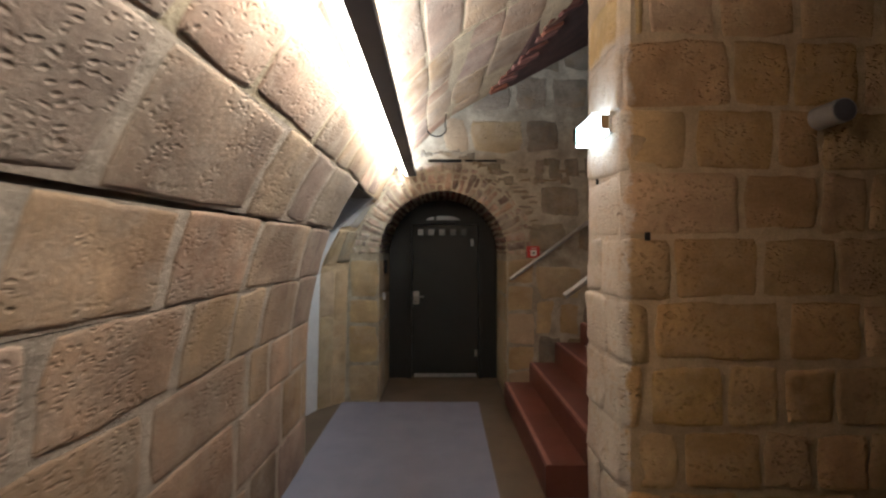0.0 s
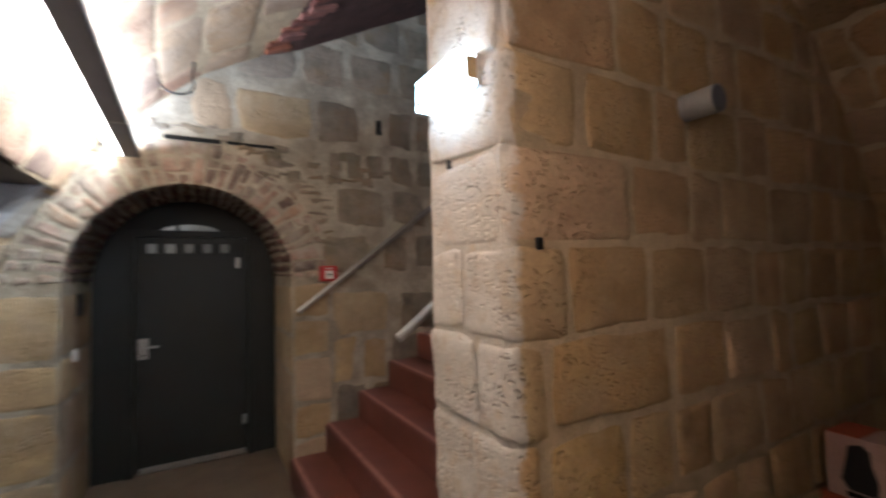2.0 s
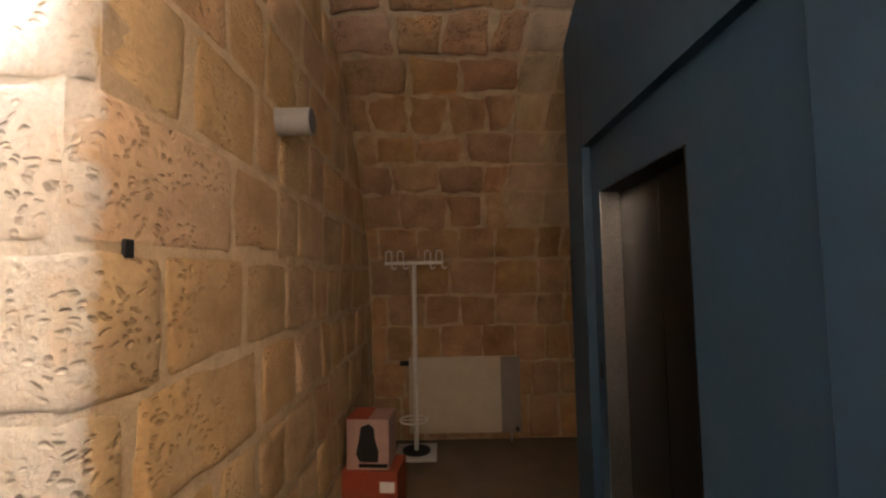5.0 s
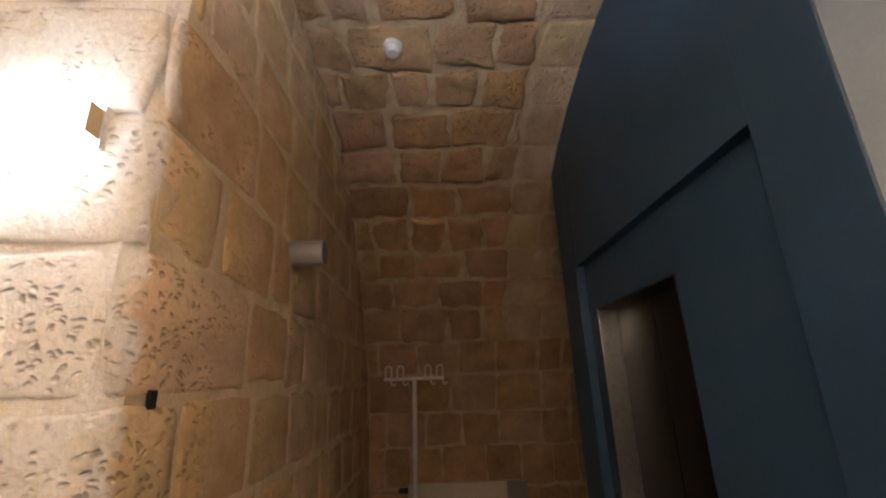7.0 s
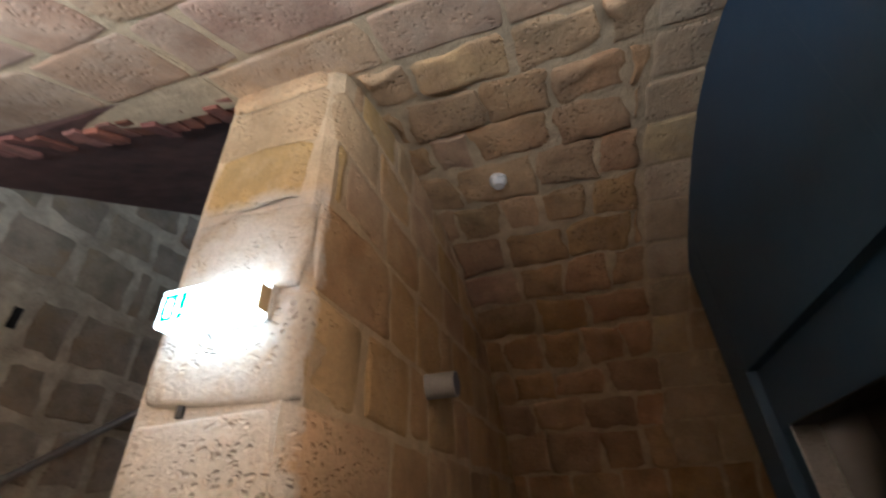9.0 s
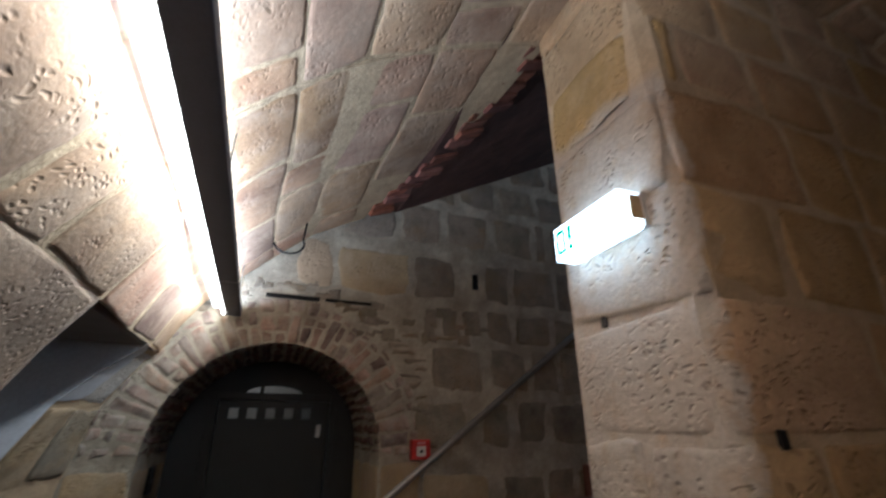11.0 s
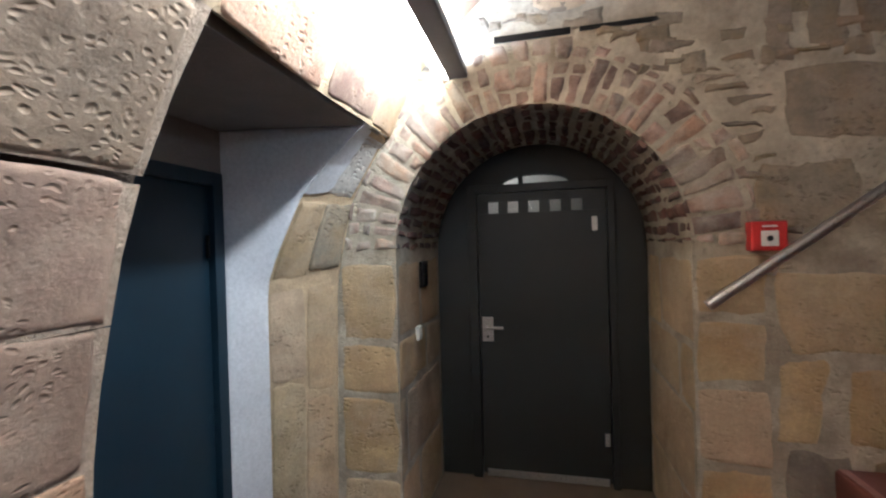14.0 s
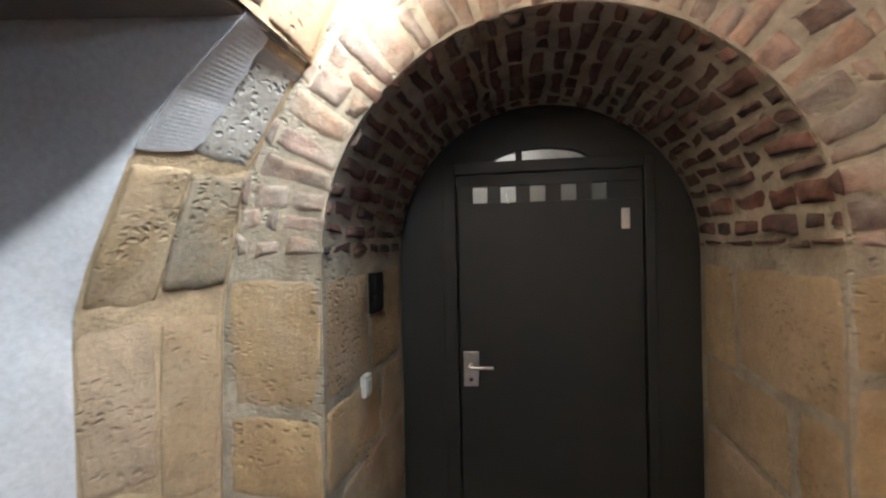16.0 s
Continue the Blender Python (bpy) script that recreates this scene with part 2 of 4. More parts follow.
def stone_mesh(surface, u0, u1, v0, v1, rnd, proud, rough, gap, slack=0.012):
    """One worn stone on a surface that maps (u, v) to a place and a normal: its ragged rim dips into the mortar. Returns verts, faces."""
    g, gv = (gap[0] / 2, gap[1] / 2) if isinstance(gap, tuple) else (gap / 2, gap / 2)
    corner = [[Vector((u, v)) + Vector((rnd.uniform(-slack, slack), rnd.uniform(-slack, slack))) for u in (u0 + g, u1 - g)] for v in (v0 + gv, v1 - gv)]
    lift, seed, tx, ty = proud * rnd.uniform(0.6, 1.3), rnd.uniform(0, 99), rnd.uniform(-1, 1) * rough, rnd.uniform(-1, 1) * rough
    eu, ev = (tuple(min(m, k / max(0.03, d)) for k, m in ((0.006, 0.1), (0.02, 0.2), (0.045, 0.28))) for d in (u1 - u0, v1 - v0))
    steps_u, steps_v = ([0.0, *q, 0.38, 0.5, 0.62, *(1 - k for k in q[::-1]), 1.0] for q in (eu, ev))
    verts, faces, w = [], [], len(steps_u)
    for j, b in enumerate(steps_v):
        for i, a in enumerate(steps_u):
            rounding = 1 - 0.05 * ((2 * a - 1) * (2 * b - 1)) ** 4
            aa, bb = 0.5 + (a - 0.5) * rounding, 0.5 + (b - 0.5) * rounding
            uv = corner[0][0].lerp(corner[0][1], aa).lerp(corner[1][0].lerp(corner[1][1], aa), bb)
            ring = min(i, w - 1 - i, j, w - 1 - j)
            at = Vector((uv.x, uv.y, seed))
            uv = uv + Vector((noise.noise(at * 8), noise.noise(at * 8 + Vector((5, 9, 1))))) * slack + Vector((noise.noise(at * 27), noise.noise(at * 27 + Vector((3, 7, 2))))) * (slack * 0.5)
            place, normal = surface(uv.x, uv.y)
            body = lift + rough * (0.7 * noise.noise(at * 6) + 0.35 * noise.noise(at * 19)) + tx * (a - 0.5) + ty * (b - 0.5)
            wear = (0.4 + 0.6 * rough / 0.012) * 0.006 * (noise.noise(at * 14) + 0.3)
            if ring == 0:
                h = -0.005
            elif ring == 1:
                h = 0.45 * max(body, 0.0) - 0.7 * max(0.0, wear)
            elif ring == 2:
                h = max(0.001, 0.85 * body - 0.6 * max(0.0, wear))
            else:
                h = max(0.0015, body)
            verts.append(place + normal * h)
    for j in range(w - 1):
        for i in range(w - 1):
            faces.append((j * w + i, j * w + i + 1, (j + 1) * w + i + 1, (j + 1) * w + i))
    return verts, faces


def masonry(surface, u0, u1, courses, lengths, rnd, proud=0.006, rough=0.008, gap=0.022, keep=None, slack=0.012):
    """Courses of stones between u0 and u1; courses is the list of bed heights. Yields verts, faces of each."""
    for v0, v1 in zip(courses, courses[1:]):
        u = u0 - rnd.uniform(0, lengths[0])
        while u < u1:
            n_u = u + rnd.uniform(*lengths)
            a, b = max(u, u0), min(n_u, u1)
            if u1 - b < lengths[0] * 0.4:
                b = n_u = u1
            if b - a > 0.05 and (keep is None or keep(a, b, v0, v1)):
                yield stone_mesh(surface, a, b, v0, v1, rnd, proud, rough, gap, slack=slack)
            u = n_u


def beds(lo, hi, heights, rnd):
    out = [lo]
    while out[-1] < hi - heights[0] * 0.6:
        out.append(out[-1] + rnd.uniform(*heights))
    out[-1] = max(out[-1], hi)
    return out


def lay_parts(pieces, name, mat, parent):
    for verts, faces in pieces:
        me = bpy.data.meshes.new(name)
        me.from_pydata(verts, [], faces)
        me.shade_smooth()
        me.materials.append(mat)
        ob = new(name, me)
        ob.parent = parent


def lay_joined(pieces, name, mat, parent):
    allv, allf = [], []
    for verts, faces in pieces:
        k = len(allv)
        allv += verts
        allf += [tuple(i + k for i in f) for f in faces]
    me = bpy.data.meshes.new(name)
    me.from_pydata(allv, [], allf)
    me.shade_smooth()
    me.materials.append(mat)
    ob = new(name, me)
    ob.parent = parent
    return ob


# ---- the plan ----
BACK, END, DOOR_Y = -3.0, 4.72, 5.6          # wall behind, end wall's face, door leaf
PIL_X, PIL_Y, PIL_BACK = 0.97, 2.34, 2.90    # cross wall: free end, near face, far face
LIFT_X, LIFT_Y, LIFT_E = 0.82, 0.72, 3.09     # lift shaft's front and its two corners
EAST = 4.57
OPEN_Y0, OPEN_Y1, SOFFIT_Z, BDOOR_X = 3.44, 4.40, 2.175, -1.372
FRAME_Y = 4.29                               # far end of the side door's frame
ARCH_X, ARCH_R, SPRING = 0.0, 0.695, 1.60    # round arch of the door recess

HALF = [(-1.08, -0.02), (-1.07, 0.6), (-1.05, 1.1), (-0.98, 1.45), (-0.89, 1.76), (-0.71, 2.1), (-0.32, 2.66), (0.0, 2.98), (0.25, 3.17), (0.94, 3.5)]
CROWN_X = 1.75
PROFILE = HALF + [(CROWN_X, 3.65)] + [(2 * CROWN_X - x, z) for x, z in reversed(HALF)]


def spline(points, per=6):
    out = []
    p = [points[0], *points, points[-1]]
    for i in range(1, len(p) - 2):
        for k in range(per):
            t = k / per
            out.append(tuple(0.5 * (2 * p[i][c] + (p[i + 1][c] - p[i - 1][c]) * t + (2 * p[i - 1][c] - 5 * p[i][c] + 4 * p[i + 1][c] - p[i + 2][c]) * t * t
                             + (3 * p[i][c] - p[i - 1][c] - 3 * p[i + 1][c] + p[i + 2][c]) * t ** 3) for c in (0, 1)))
    return out + [points[-1]]


CURVE = spline(PROFILE)
LENGTH = [0.0]
for (xa, za), (xb, zb) in zip(CURVE, CURVE[1:]):
    LENGTH.append(LENGTH[-1] + math.hypot(xb - xa, zb - za))


def vault(y, s):
    """Place and inward normal on the barrel at y and arc length s from the west foot."""
    s = min(max(s, 0.0), LENGTH[-1] - 1e-4)
    i = int(np.searchsorted(LENGTH, s, side="right")) - 1
    t = (s - LENGTH[i]) / (LENGTH[i + 1] - LENGTH[i])
    (xa, za), (xb, zb) = CURVE[i], CURVE[i + 1]
    d = math.hypot(xb - xa, zb - za)
    x, z = xa + (xb - xa) * t, za + (zb - za) * t
    hollow = min(max((y - 3.3) / 0.7, 0.0), 1.0) * (0.045 + 0.05 * math.sin(math.pi * min(max((z - SOFFIT_Z) / 0.6, 0.0), 1.0))) if x < CROWN_X else 0.0
    return Vector((x - hollow, y, z)), Vector(((zb - za) / d, 0, -(xb - xa) / d))


def arc_at(z, west=True):
    """Arc length at which the barrel reaches a height."""
    ks = range(len(CURVE)) if west else range(len(CURVE) - 1, -1, -1)
    return next(LENGTH[k] for k in ks if CURVE[k][1] >= z)


S_OPEN, S_WEST, S_EAST = arc_at(SOFFIT_Z), arc_at(2.1), arc_at(2.1, False)


def arc_at_x(x):
    return float(np.interp(x, [c[0] for c in CURVE[20:-20]], LENGTH[20:-20]))


def hole_edge(y):
    """Where the stair's opening cuts the vault, as x."""
    return float(np.interp(y, [2.9, 3.4, 4.2, 4.74], [1.0, 0.95, 0.72, 0.5]))


def barrel(name, y0, y1, s0, s1, mat, edge=None, depth=0.3, ny=24, ns=None, sink=0.004):
    """A shell of the barrel with thickness."""
    bm = bmesh.new()
    ns = ns or max(4, int((s1 - s0) / 0.08))
    grid = {}
    for j in range(ns + 1):
        for i in range(ny + 1):
            y = y0 + (y1 - y0) * i / ny
            top = arc_at_x(edge(y)) if edge else s1
            place, normal = vault(y, s0 + (top - s0) * j / ns)
            grid[i, j] = (bm.verts.new(place - normal * sink), bm.verts.new(place - normal * depth))
    for j in range(ns):
        for i in range(ny):
            q = [(i, j), (i + 1, j), (i + 1, j + 1), (i, j + 1)]
            bm.faces.new([grid[k][0] for k in q])
            bm.faces.new([grid[k][1] for k in q[::-1]])
    for i in range(ny):
        bm.faces.new((grid[i, 0][0], grid[i, 0][1], grid[i + 1, 0][1], grid[i + 1, 0][0]))
        bm.faces.new((grid[i, ns][0], grid[i + 1, ns][0], grid[i + 1, ns][1], grid[i, ns][1]))
    for j in range(ns):
        bm.faces.new((grid[0, j][0], grid[0, j + 1][0], grid[0, j + 1][1], grid[0, j][1]))
        bm.faces.new((grid[ny, j][0], grid[ny, j][1], grid[ny, j + 1][1], grid[ny, j + 1][0]))
    bmesh.ops.recalc_face_normals(bm, faces=bm.faces)
    return part(name, bm, mat)


# ---- the large structure ----
floor = part("floor", box(-2.2, 5.2, BACK - 0.3, 6.6, -0.2, 0.0), FLOOR)
tagged(floor, "smooth brown stone-coloured floor of the vault", "floor", kind="structure")
runner = part("carpet_runner", box(-1.09, 0.38, BACK, 4.70, 0.0, 0.008, 0.003), CARPET)
tagged(runner, "violet-grey carpet runner lying on the floor", "carpet")

wall_west = barrel("wall_west", BACK, OPEN_Y0, 0.0, S_WEST, DARK_MORTAR, sink=0.024)
tagged(wall_west, "vaulted wall of large pitted sandstone blocks", "wall", kind="structure")
ceiling = barrel("ceiling", BACK, PIL_BACK, S_OPEN, S_EAST, MORTAR)
over_stair = barrel("ceiling_over_door", PIL_BACK, END + 0.02, S_OPEN, 3.0, MORTAR, edge=hole_edge)
tagged(over_stair, "end bay of the barrel vault, cut by the stair", "ceiling", kind="structure")
tagged(ceiling, "barrel vault of pale pitted sandstone blocks", "ceiling", kind="structure")
strip_above = barrel("wall_west_head", BACK, OPEN_Y0, S_WEST, S_OPEN, MORTAR, ns=2)
tagged(strip_above, "sandstone band where wall turns into vault", "wall", kind="structure")
wall_east = barrel("wall_east", BACK, END + 0.02, S_EAST, LENGTH[-1], MORTAR)
tagged(wall_east, "tan sandstone block wall behind a coat stand", "wall", kind="structure")
wall_south = part("wall_south", box(-1.6, 5.0, BACK - 0.3, BACK, -0.1, 4.3), MORTAR)
tagged(wall_south, "plain mortared end wall of the vault", "wall", kind="structure")


def arch_outline(x, r, spring, foot, n=24):
    return [(x - r, foot)] + [(x - r * math.cos(math.pi * k / n), spring + r * math.sin(math.pi * k / n)) for k in range(n + 1)] + [(x + r, foot)]


def arched_wall(y0, y1, x0, x1, top, x, r, spring, n=24):
    """A wall slab with a round-headed opening through it."""
    inner = arch_outline(x, r, spring, 0.0, n)
    ring = [(x0, 0.0)]
    for a, b in inner[1:-1]:
        dx, dz = a - x, max(b - spring, 0.0) + 1e-6
        k = min((x1 - x) / abs(dx) if dx > 0 else (x - x0) / max(1e-6, abs(dx)), (top - spring) / dz)
        ring.append((x + dx * k, spring + dz * k))
    ring.append((x1, 0.0))
    bm = bmesh.new()
    rows = [[bm.verts.new((a, y, b)) for a, b in line] for y in (y0, y1) for line in (inner, ring)]
    for i in range(len(inner) - 1):
        bm.faces.new((rows[0][i], rows[0][i + 1], rows[1][i + 1], rows[1][i]))
        bm.faces.new((rows[2][i], rows[3][i], rows[3][i + 1], rows[2][i + 1]))
        bm.faces.new((rows[0][i], rows[2][i], rows[2][i + 1], rows[0][i + 1]))
        bm.faces.new((rows[1][i], rows[1][i + 1], rows[3][i + 1], rows[3][i]))
    bmesh.ops.recalc_face_normals(bm, faces=bm.faces)
    return bm


wall_north = part("wall_north", arched_wall(END, 6.0, -2.0, 4.9, 6.4, ARCH_X, ARCH_R, SPRING), GREY_MORTAR)
tagged(wall_north, "grey rubble end wall with a brick door arch", "wall", kind="structure")
outer_wall = part("wall_north_outer", box(-2.0, 4.0, 6.5, 6.6, -0.1, 3.0), PLASTER)
tagged(outer_wall, "pale wall beyond the glazed door head", "wall", kind="structure")

cross_wall = part("wall_cross", prism([(PIL_X + 0.002, PIL_BACK), (PIL_X + 0.002, PIL_Y + 0.045), (PIL_X + 0.04, PIL_Y + 0.002), (4.9, PIL_Y + 0.002), (4.9, PIL_BACK)], "z", 0.0, 6.4), LIMED_MORTAR)
tagged(cross_wall, "thick cross wall of tan sandstone blocks", "wall", kind="structure")


# lift shaft
REC0, REC1, REC_Z, LD0, LD1, LD_Z = 1.10, 2.78, 2.44, 1.725, 2.645, 2.14


def lift_wall():
    """Shaft front with a shallow recessed panel and the door opening through it, drawn as one outline in steps."""
    wall = part("wall_lift", box(LIFT_X, REC0, 0.3, LIFT_Y, 0, 4.4, 0.004), BLUE)
    part("wall_panel", box(REC1, LIFT_E, 0.3, LIFT_Y, 0, 4.4, 0.004), BLUE, wall)
    part("wall_panel", box(REC0 - 0.001, REC1 + 0.001, 0.3, LIFT_Y - 0.002, REC_Z, 4.4, 0.002), BLUE, wall)
    part("recessed_panel", box(REC0, LD0, 0.3, LIFT_Y - 0.055, 0, REC_Z), BLUE, wall)
    part("recessed_panel", box(LD1, REC1, 0.3, LIFT_Y - 0.055, 0, REC_Z), BLUE, wall)
    part("recessed_panel", box(LD0, LD1, 0.3, LIFT_Y - 0.055, LD_Z, REC_Z), BLUE, wall)
    return wall


tagged(lift_wall(), "petrol-blue painted lift shaft wall with recessed panel", "wall", kind="structure")
white_side = part("wall_lift_side", box(LIFT_X - 0.004, LIFT_X + 0.1, BACK, LIFT_Y - 0.004, 0, 4.4), SHAFT_GREY)
tagged(white_side, "white plastered side of the lift shaft", "wall", kind="structure")
shaft_east = part("wall_lift_east", box(LIFT_E - 0.1, LIFT_E - 0.004, BACK, LIFT_Y - 0.004, 0, 4.4), BLUE)
tagged(shaft_east, "blue side of the lift shaft", "wall", kind="structure")

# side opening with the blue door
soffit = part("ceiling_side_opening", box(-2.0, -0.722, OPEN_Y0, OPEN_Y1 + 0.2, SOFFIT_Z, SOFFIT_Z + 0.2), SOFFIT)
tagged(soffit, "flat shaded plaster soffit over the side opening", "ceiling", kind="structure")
jamb = part("wall_side_jamb", box(-2.0, -1.3, OPEN_Y0 - 0.3, OPEN_Y0 - 0.002, 0, SOFFIT_Z), PLASTER)
tagged(jamb, "white plastered jamb beside the blue door", "wall", kind="structure")


def reveal_edge(z):
    """Arris between the plastered reveal and the splayed stonework, following the vault."""
    zs = [0.0, 1.45, 1.6, 1.88, 2.02, SOFFIT_Z, 2.4]
    return float(np.interp(z, zs, [-1.30, -1.25, -1.19, -1.04, -0.91, -0.725, -0.66])), float(np.interp(z, [0.0, SOFFIT_Z, 2.4], [4.48, 4.40, 4.50]))


def inner_edge(z):
    """Where the splayed stonework meets the end wall."""
    return float(np.interp(z, [0.0, 1.45, 1.88, SOFFIT_Z, 2.4], [-1.07, -1.03, -0.93, -0.745, -0.67])), END - 0.012


def levelled(outline, z0, z1, n=24):
    """A solid whose outline in plan changes with height."""
    bm = bmesh.new()
    rows = [[bm.verts.new((x, y, z)) for x, y in outline(z)] for z in np.linspace(z0, z1, n)]
    for p, q in zip(rows, rows[1:]):
        for i in range(len(p)):
            j = (i + 1) % len(p)
            bm.faces.new((p[i], p[j], q[j], q[i]))
    bm.faces.new(rows[0])
    bm.faces.new(rows[-1])
    bmesh.ops.recalc_face_normals(bm, faces=bm.faces)
    return bm


def splay(u, v):
    """Place and normal on the splayed stonework; u from 0 at the reveal to 1 at the end wall."""
    (xa, ya), (xb, yb) = reveal_edge(v), inner_edge(v)
    d = Vector((yb - ya, xa - xb, 0)).normalized()
    return Vector((xa + (xb - xa) * u, ya + (yb - ya) * u, v)), d


def plaster_plan(z):
    """Plaster film on the splay under the soffit, with a broken lower edge."""
    reach = float(np.interp(z, [1.885, 1.9, 1.95, 2.1, 2.3], [0.12, 0.42, 0.46, 0.4, 0.3])) + 0.05 * noise.noise(Vector((z * 30, 0.5, 0.2)))
    (a, d), (b, _) = splay(0.0, z), splay(reach, z)
    return [tuple((q + d * k).xy) for q, k in ((a, 0.008), (b, 0.007), (b, -0.05), (a, -0.05))]


def reveal_plan(z):
    x, y = reveal_edge(z)
    return [(BDOOR_X + (x - BDOOR_X) * k / 10, FRAME_Y + (y - FRAME_Y) * k / 10) for k in range(11)] + [(x, 4.8), (-1.8, 4.8), (-1.8, FRAME_Y)]


reveal_mesh = levelled(reveal_plan, 0.0, SOFFIT_Z + 0.02, 60)
for f in reveal_mesh.faces:
    f.smooth = f.normal.y < -0.5 and f.calc_center_median().x > BDOOR_X
reveal = part("wall_side_reveal", reveal_mesh, PLASTER)
tagged(reveal, "white plastered reveal beside the blue door", "wall", kind="structure")
haunch = part("wall_haunch", levelled(lambda z: [reveal_edge(z), inner_edge(z), (inner_edge(z)[0], 4.8), (reveal_edge(z)[0], 4.8)], 0.0, 2.27), MORTAR)
tagged(haunch, "splayed sandstone slabs and rubble beside the arch", "wall", kind="structure")
part("plaster_patch", levelled(plaster_plan, 1.885, 2.24, 40), PLASTER, haunch, "broken white plaster patch")
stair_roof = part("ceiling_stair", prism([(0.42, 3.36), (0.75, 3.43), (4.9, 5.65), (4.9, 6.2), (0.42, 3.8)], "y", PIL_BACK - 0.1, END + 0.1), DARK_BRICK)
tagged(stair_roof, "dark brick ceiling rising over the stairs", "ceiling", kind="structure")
stair_end = part("wall_stair_end", box(4.6, 4.9, PIL_BACK, END, 0, 6.4), GREY_MORTAR)
tagged(stair_end, "dim wall at the head of the stairs", "wall", kind="structure")

# ---- things: the linear lamp ----
lamp = empty("linear_lamp", "long grey linear lamp lit under the vault", "lamp", pose(-0.272, 1.4, 2.445, 0, 0, 1.15))
part("channel", box(-0.047, 0.047, -4.3, 3.3, 0.0, 0.045, 0.004), CHANNEL, lamp)
part("diffuser", box(-0.066, -0.049, -4.3, 3.3, 0.004, 0.036, 0.003), LED, lamp, "glowing white strip")
part("reflector", box(-0.125, -0.066, -4.3, 3.3, 0.040, 0.045), WHITE, lamp, "narrow cream reflector")
part("clamp", box(-0.049, 0.049, 2.52, 2.526, -0.003, 0.047), STEEL, lamp, "thin bright joint clamp")
for y in (-2.5, -0.4, 1.6, 3.1):
    part("hanger", rod((0.02, y, 0.04), (0.02, y, 0.34), 0.004, 8), STEEL, lamp)
area_lamp("linear_lamp_light", pose(-0.272, 1.4, 2.495, 0, 0, 1.15) @ pose(0, -0.5, 0, 180, 0, 0) @ pose(0, 0, 0, 0, 10, 0), 0.07, 7.5, LAMP_POWER, (0.96, 0.97, 1.0))
area_lamp("linear_lamp_side_light", pose(-0.272, 1.4, 2.458, 0, 0, 1.15) @ pose(-0.07, -0.5, 0, 0, 90, 0), 0.03, 7.5, SIDE_POWER, (1.0, 0.93, 0.83))

# ---- the arched door ----
main_door = empty("arched_door", "anthracite metal door, closed, in a brick arch", "door")


def door_surround():
    """Fixed arched panel with the doorway and a slit of fanlight left open."""
    out = []
    o = [p for p in arch_outline(0.0, ARCH_R - 0.004, SPRING, 0.0, 28)]
    left = [p for p in o if p[0] <= -0.47] + [(-0.47, 0.0)]
    top_l = SPRING + math.sqrt((ARCH_R - 0.004) ** 2 - 0.47 ** 2)
    right = [(0.50, 0.0)] + [(0.50, SPRING + math.sqrt((ARCH_R - 0.004) ** 2 - 0.25))] + [p for p in o if p[0] >= 0.50]
    left.insert(-1, (-0.47, top_l))
    fan = [(0.22 * math.cos(a), 2.031 + 0.06 * math.sin(a)) for a in np.linspace(0.0, math.pi, 13)]
    head = [(-0.47, 2.031), (-0.47, top_l)] + [p for p in o if -0.47 < p[0] < 0.50 and p[1] > 1.7] + [right[1], (0.50, 2.031)] + fan
    for outline in (left, right, head):
        out.append(prism(outline, "y", DOOR_Y + 0.0, DOOR_Y + 0.05))
    return out


for bm in door_surround():
    part("side_panel", bm, ANTHRACITE, main_door)
part("door_post", box(-0.47, -0.405, DOOR_Y - 0.03, DOOR_Y + 0.05, 0, 2.03, 0.004), ANTHRACITE, main_door)
part("door_post", box(0.455, 0.50, DOOR_Y - 0.03, DOOR_Y + 0.05, 0, 2.03, 0.004), ANTHRACITE, main_door)
part("door_head", box(-0.405, 0.455, DOOR_Y - 0.03, DOOR_Y + 0.05, 1.975, 2.03, 0.004), ANTHRACITE, main_door)
part("fanlight_bar", box(-0.115, -0.085, DOOR_Y + 0.004, DOOR_Y + 0.046, 2.03, 2.09, 0.003), ANTHRACITE, main_door)
leaf = part("door_leaf", box(-0.40, 0.45, DOOR_Y - 0.012, DOOR_Y + 0.03, 0.03, 1.835, 0.003), ANTHRACITE, main_door)
part("leaf_top", box(-0.40, 0.45, DOOR_Y - 0.012, DOOR_Y + 0.03, 1.915, 1.972, 0.002), ANTHRACITE, leaf)
xs = [-0.40, -0.325, -0.252, -0.19, -0.117, -0.05, 0.023, 0.092, 0.165, 0.23, 0.303, 0.45]
for a, b in zip(xs[0::2], xs[1::2]):
    part("mullion", box(a, b, DOOR_Y - 0.012, DOOR_Y + 0.03, 1.835, 1.915), ANTHRACITE, leaf)
GLASS = bpy.data.materials.new("clear_glass")
GLASS.use_nodes = True
g = GLASS.node_tree.nodes["Principled BSDF"]
g.inputs["Transmission Weight"].default_value, g.inputs["Roughness"].default_value, g.inputs["IOR"].default_value = 1.0, 0.03, 1.3
for a, b in zip(xs[1:-1:2], xs[2::2]):
    pane = part("pane", box(a, b, DOOR_Y + 0.006, DOOR_Y + 0.011, 1.835, 1.915), GLASS, leaf)
    pane.visible_shadow = False
part("kick_plate", box(-0.37, 0.43, DOOR_Y - 0.018, DOOR_Y - 0.0125, 0.012, 0.062, 0.002), STEEL, main_door, "brushed steel sill strip")
handle = part("lock_plate", box(-0.382, -0.306, DOOR_Y - 0.024, DOOR_Y - 0.0125, 0.95, 1.12, 0.004), STEEL, main_door, "steel lock plate")
part("lever", rod((-0.345, DOOR_Y - 0.02, 1.052), (-0.345, DOOR_Y - 0.065, 1.052), 0.011), STEEL, handle)
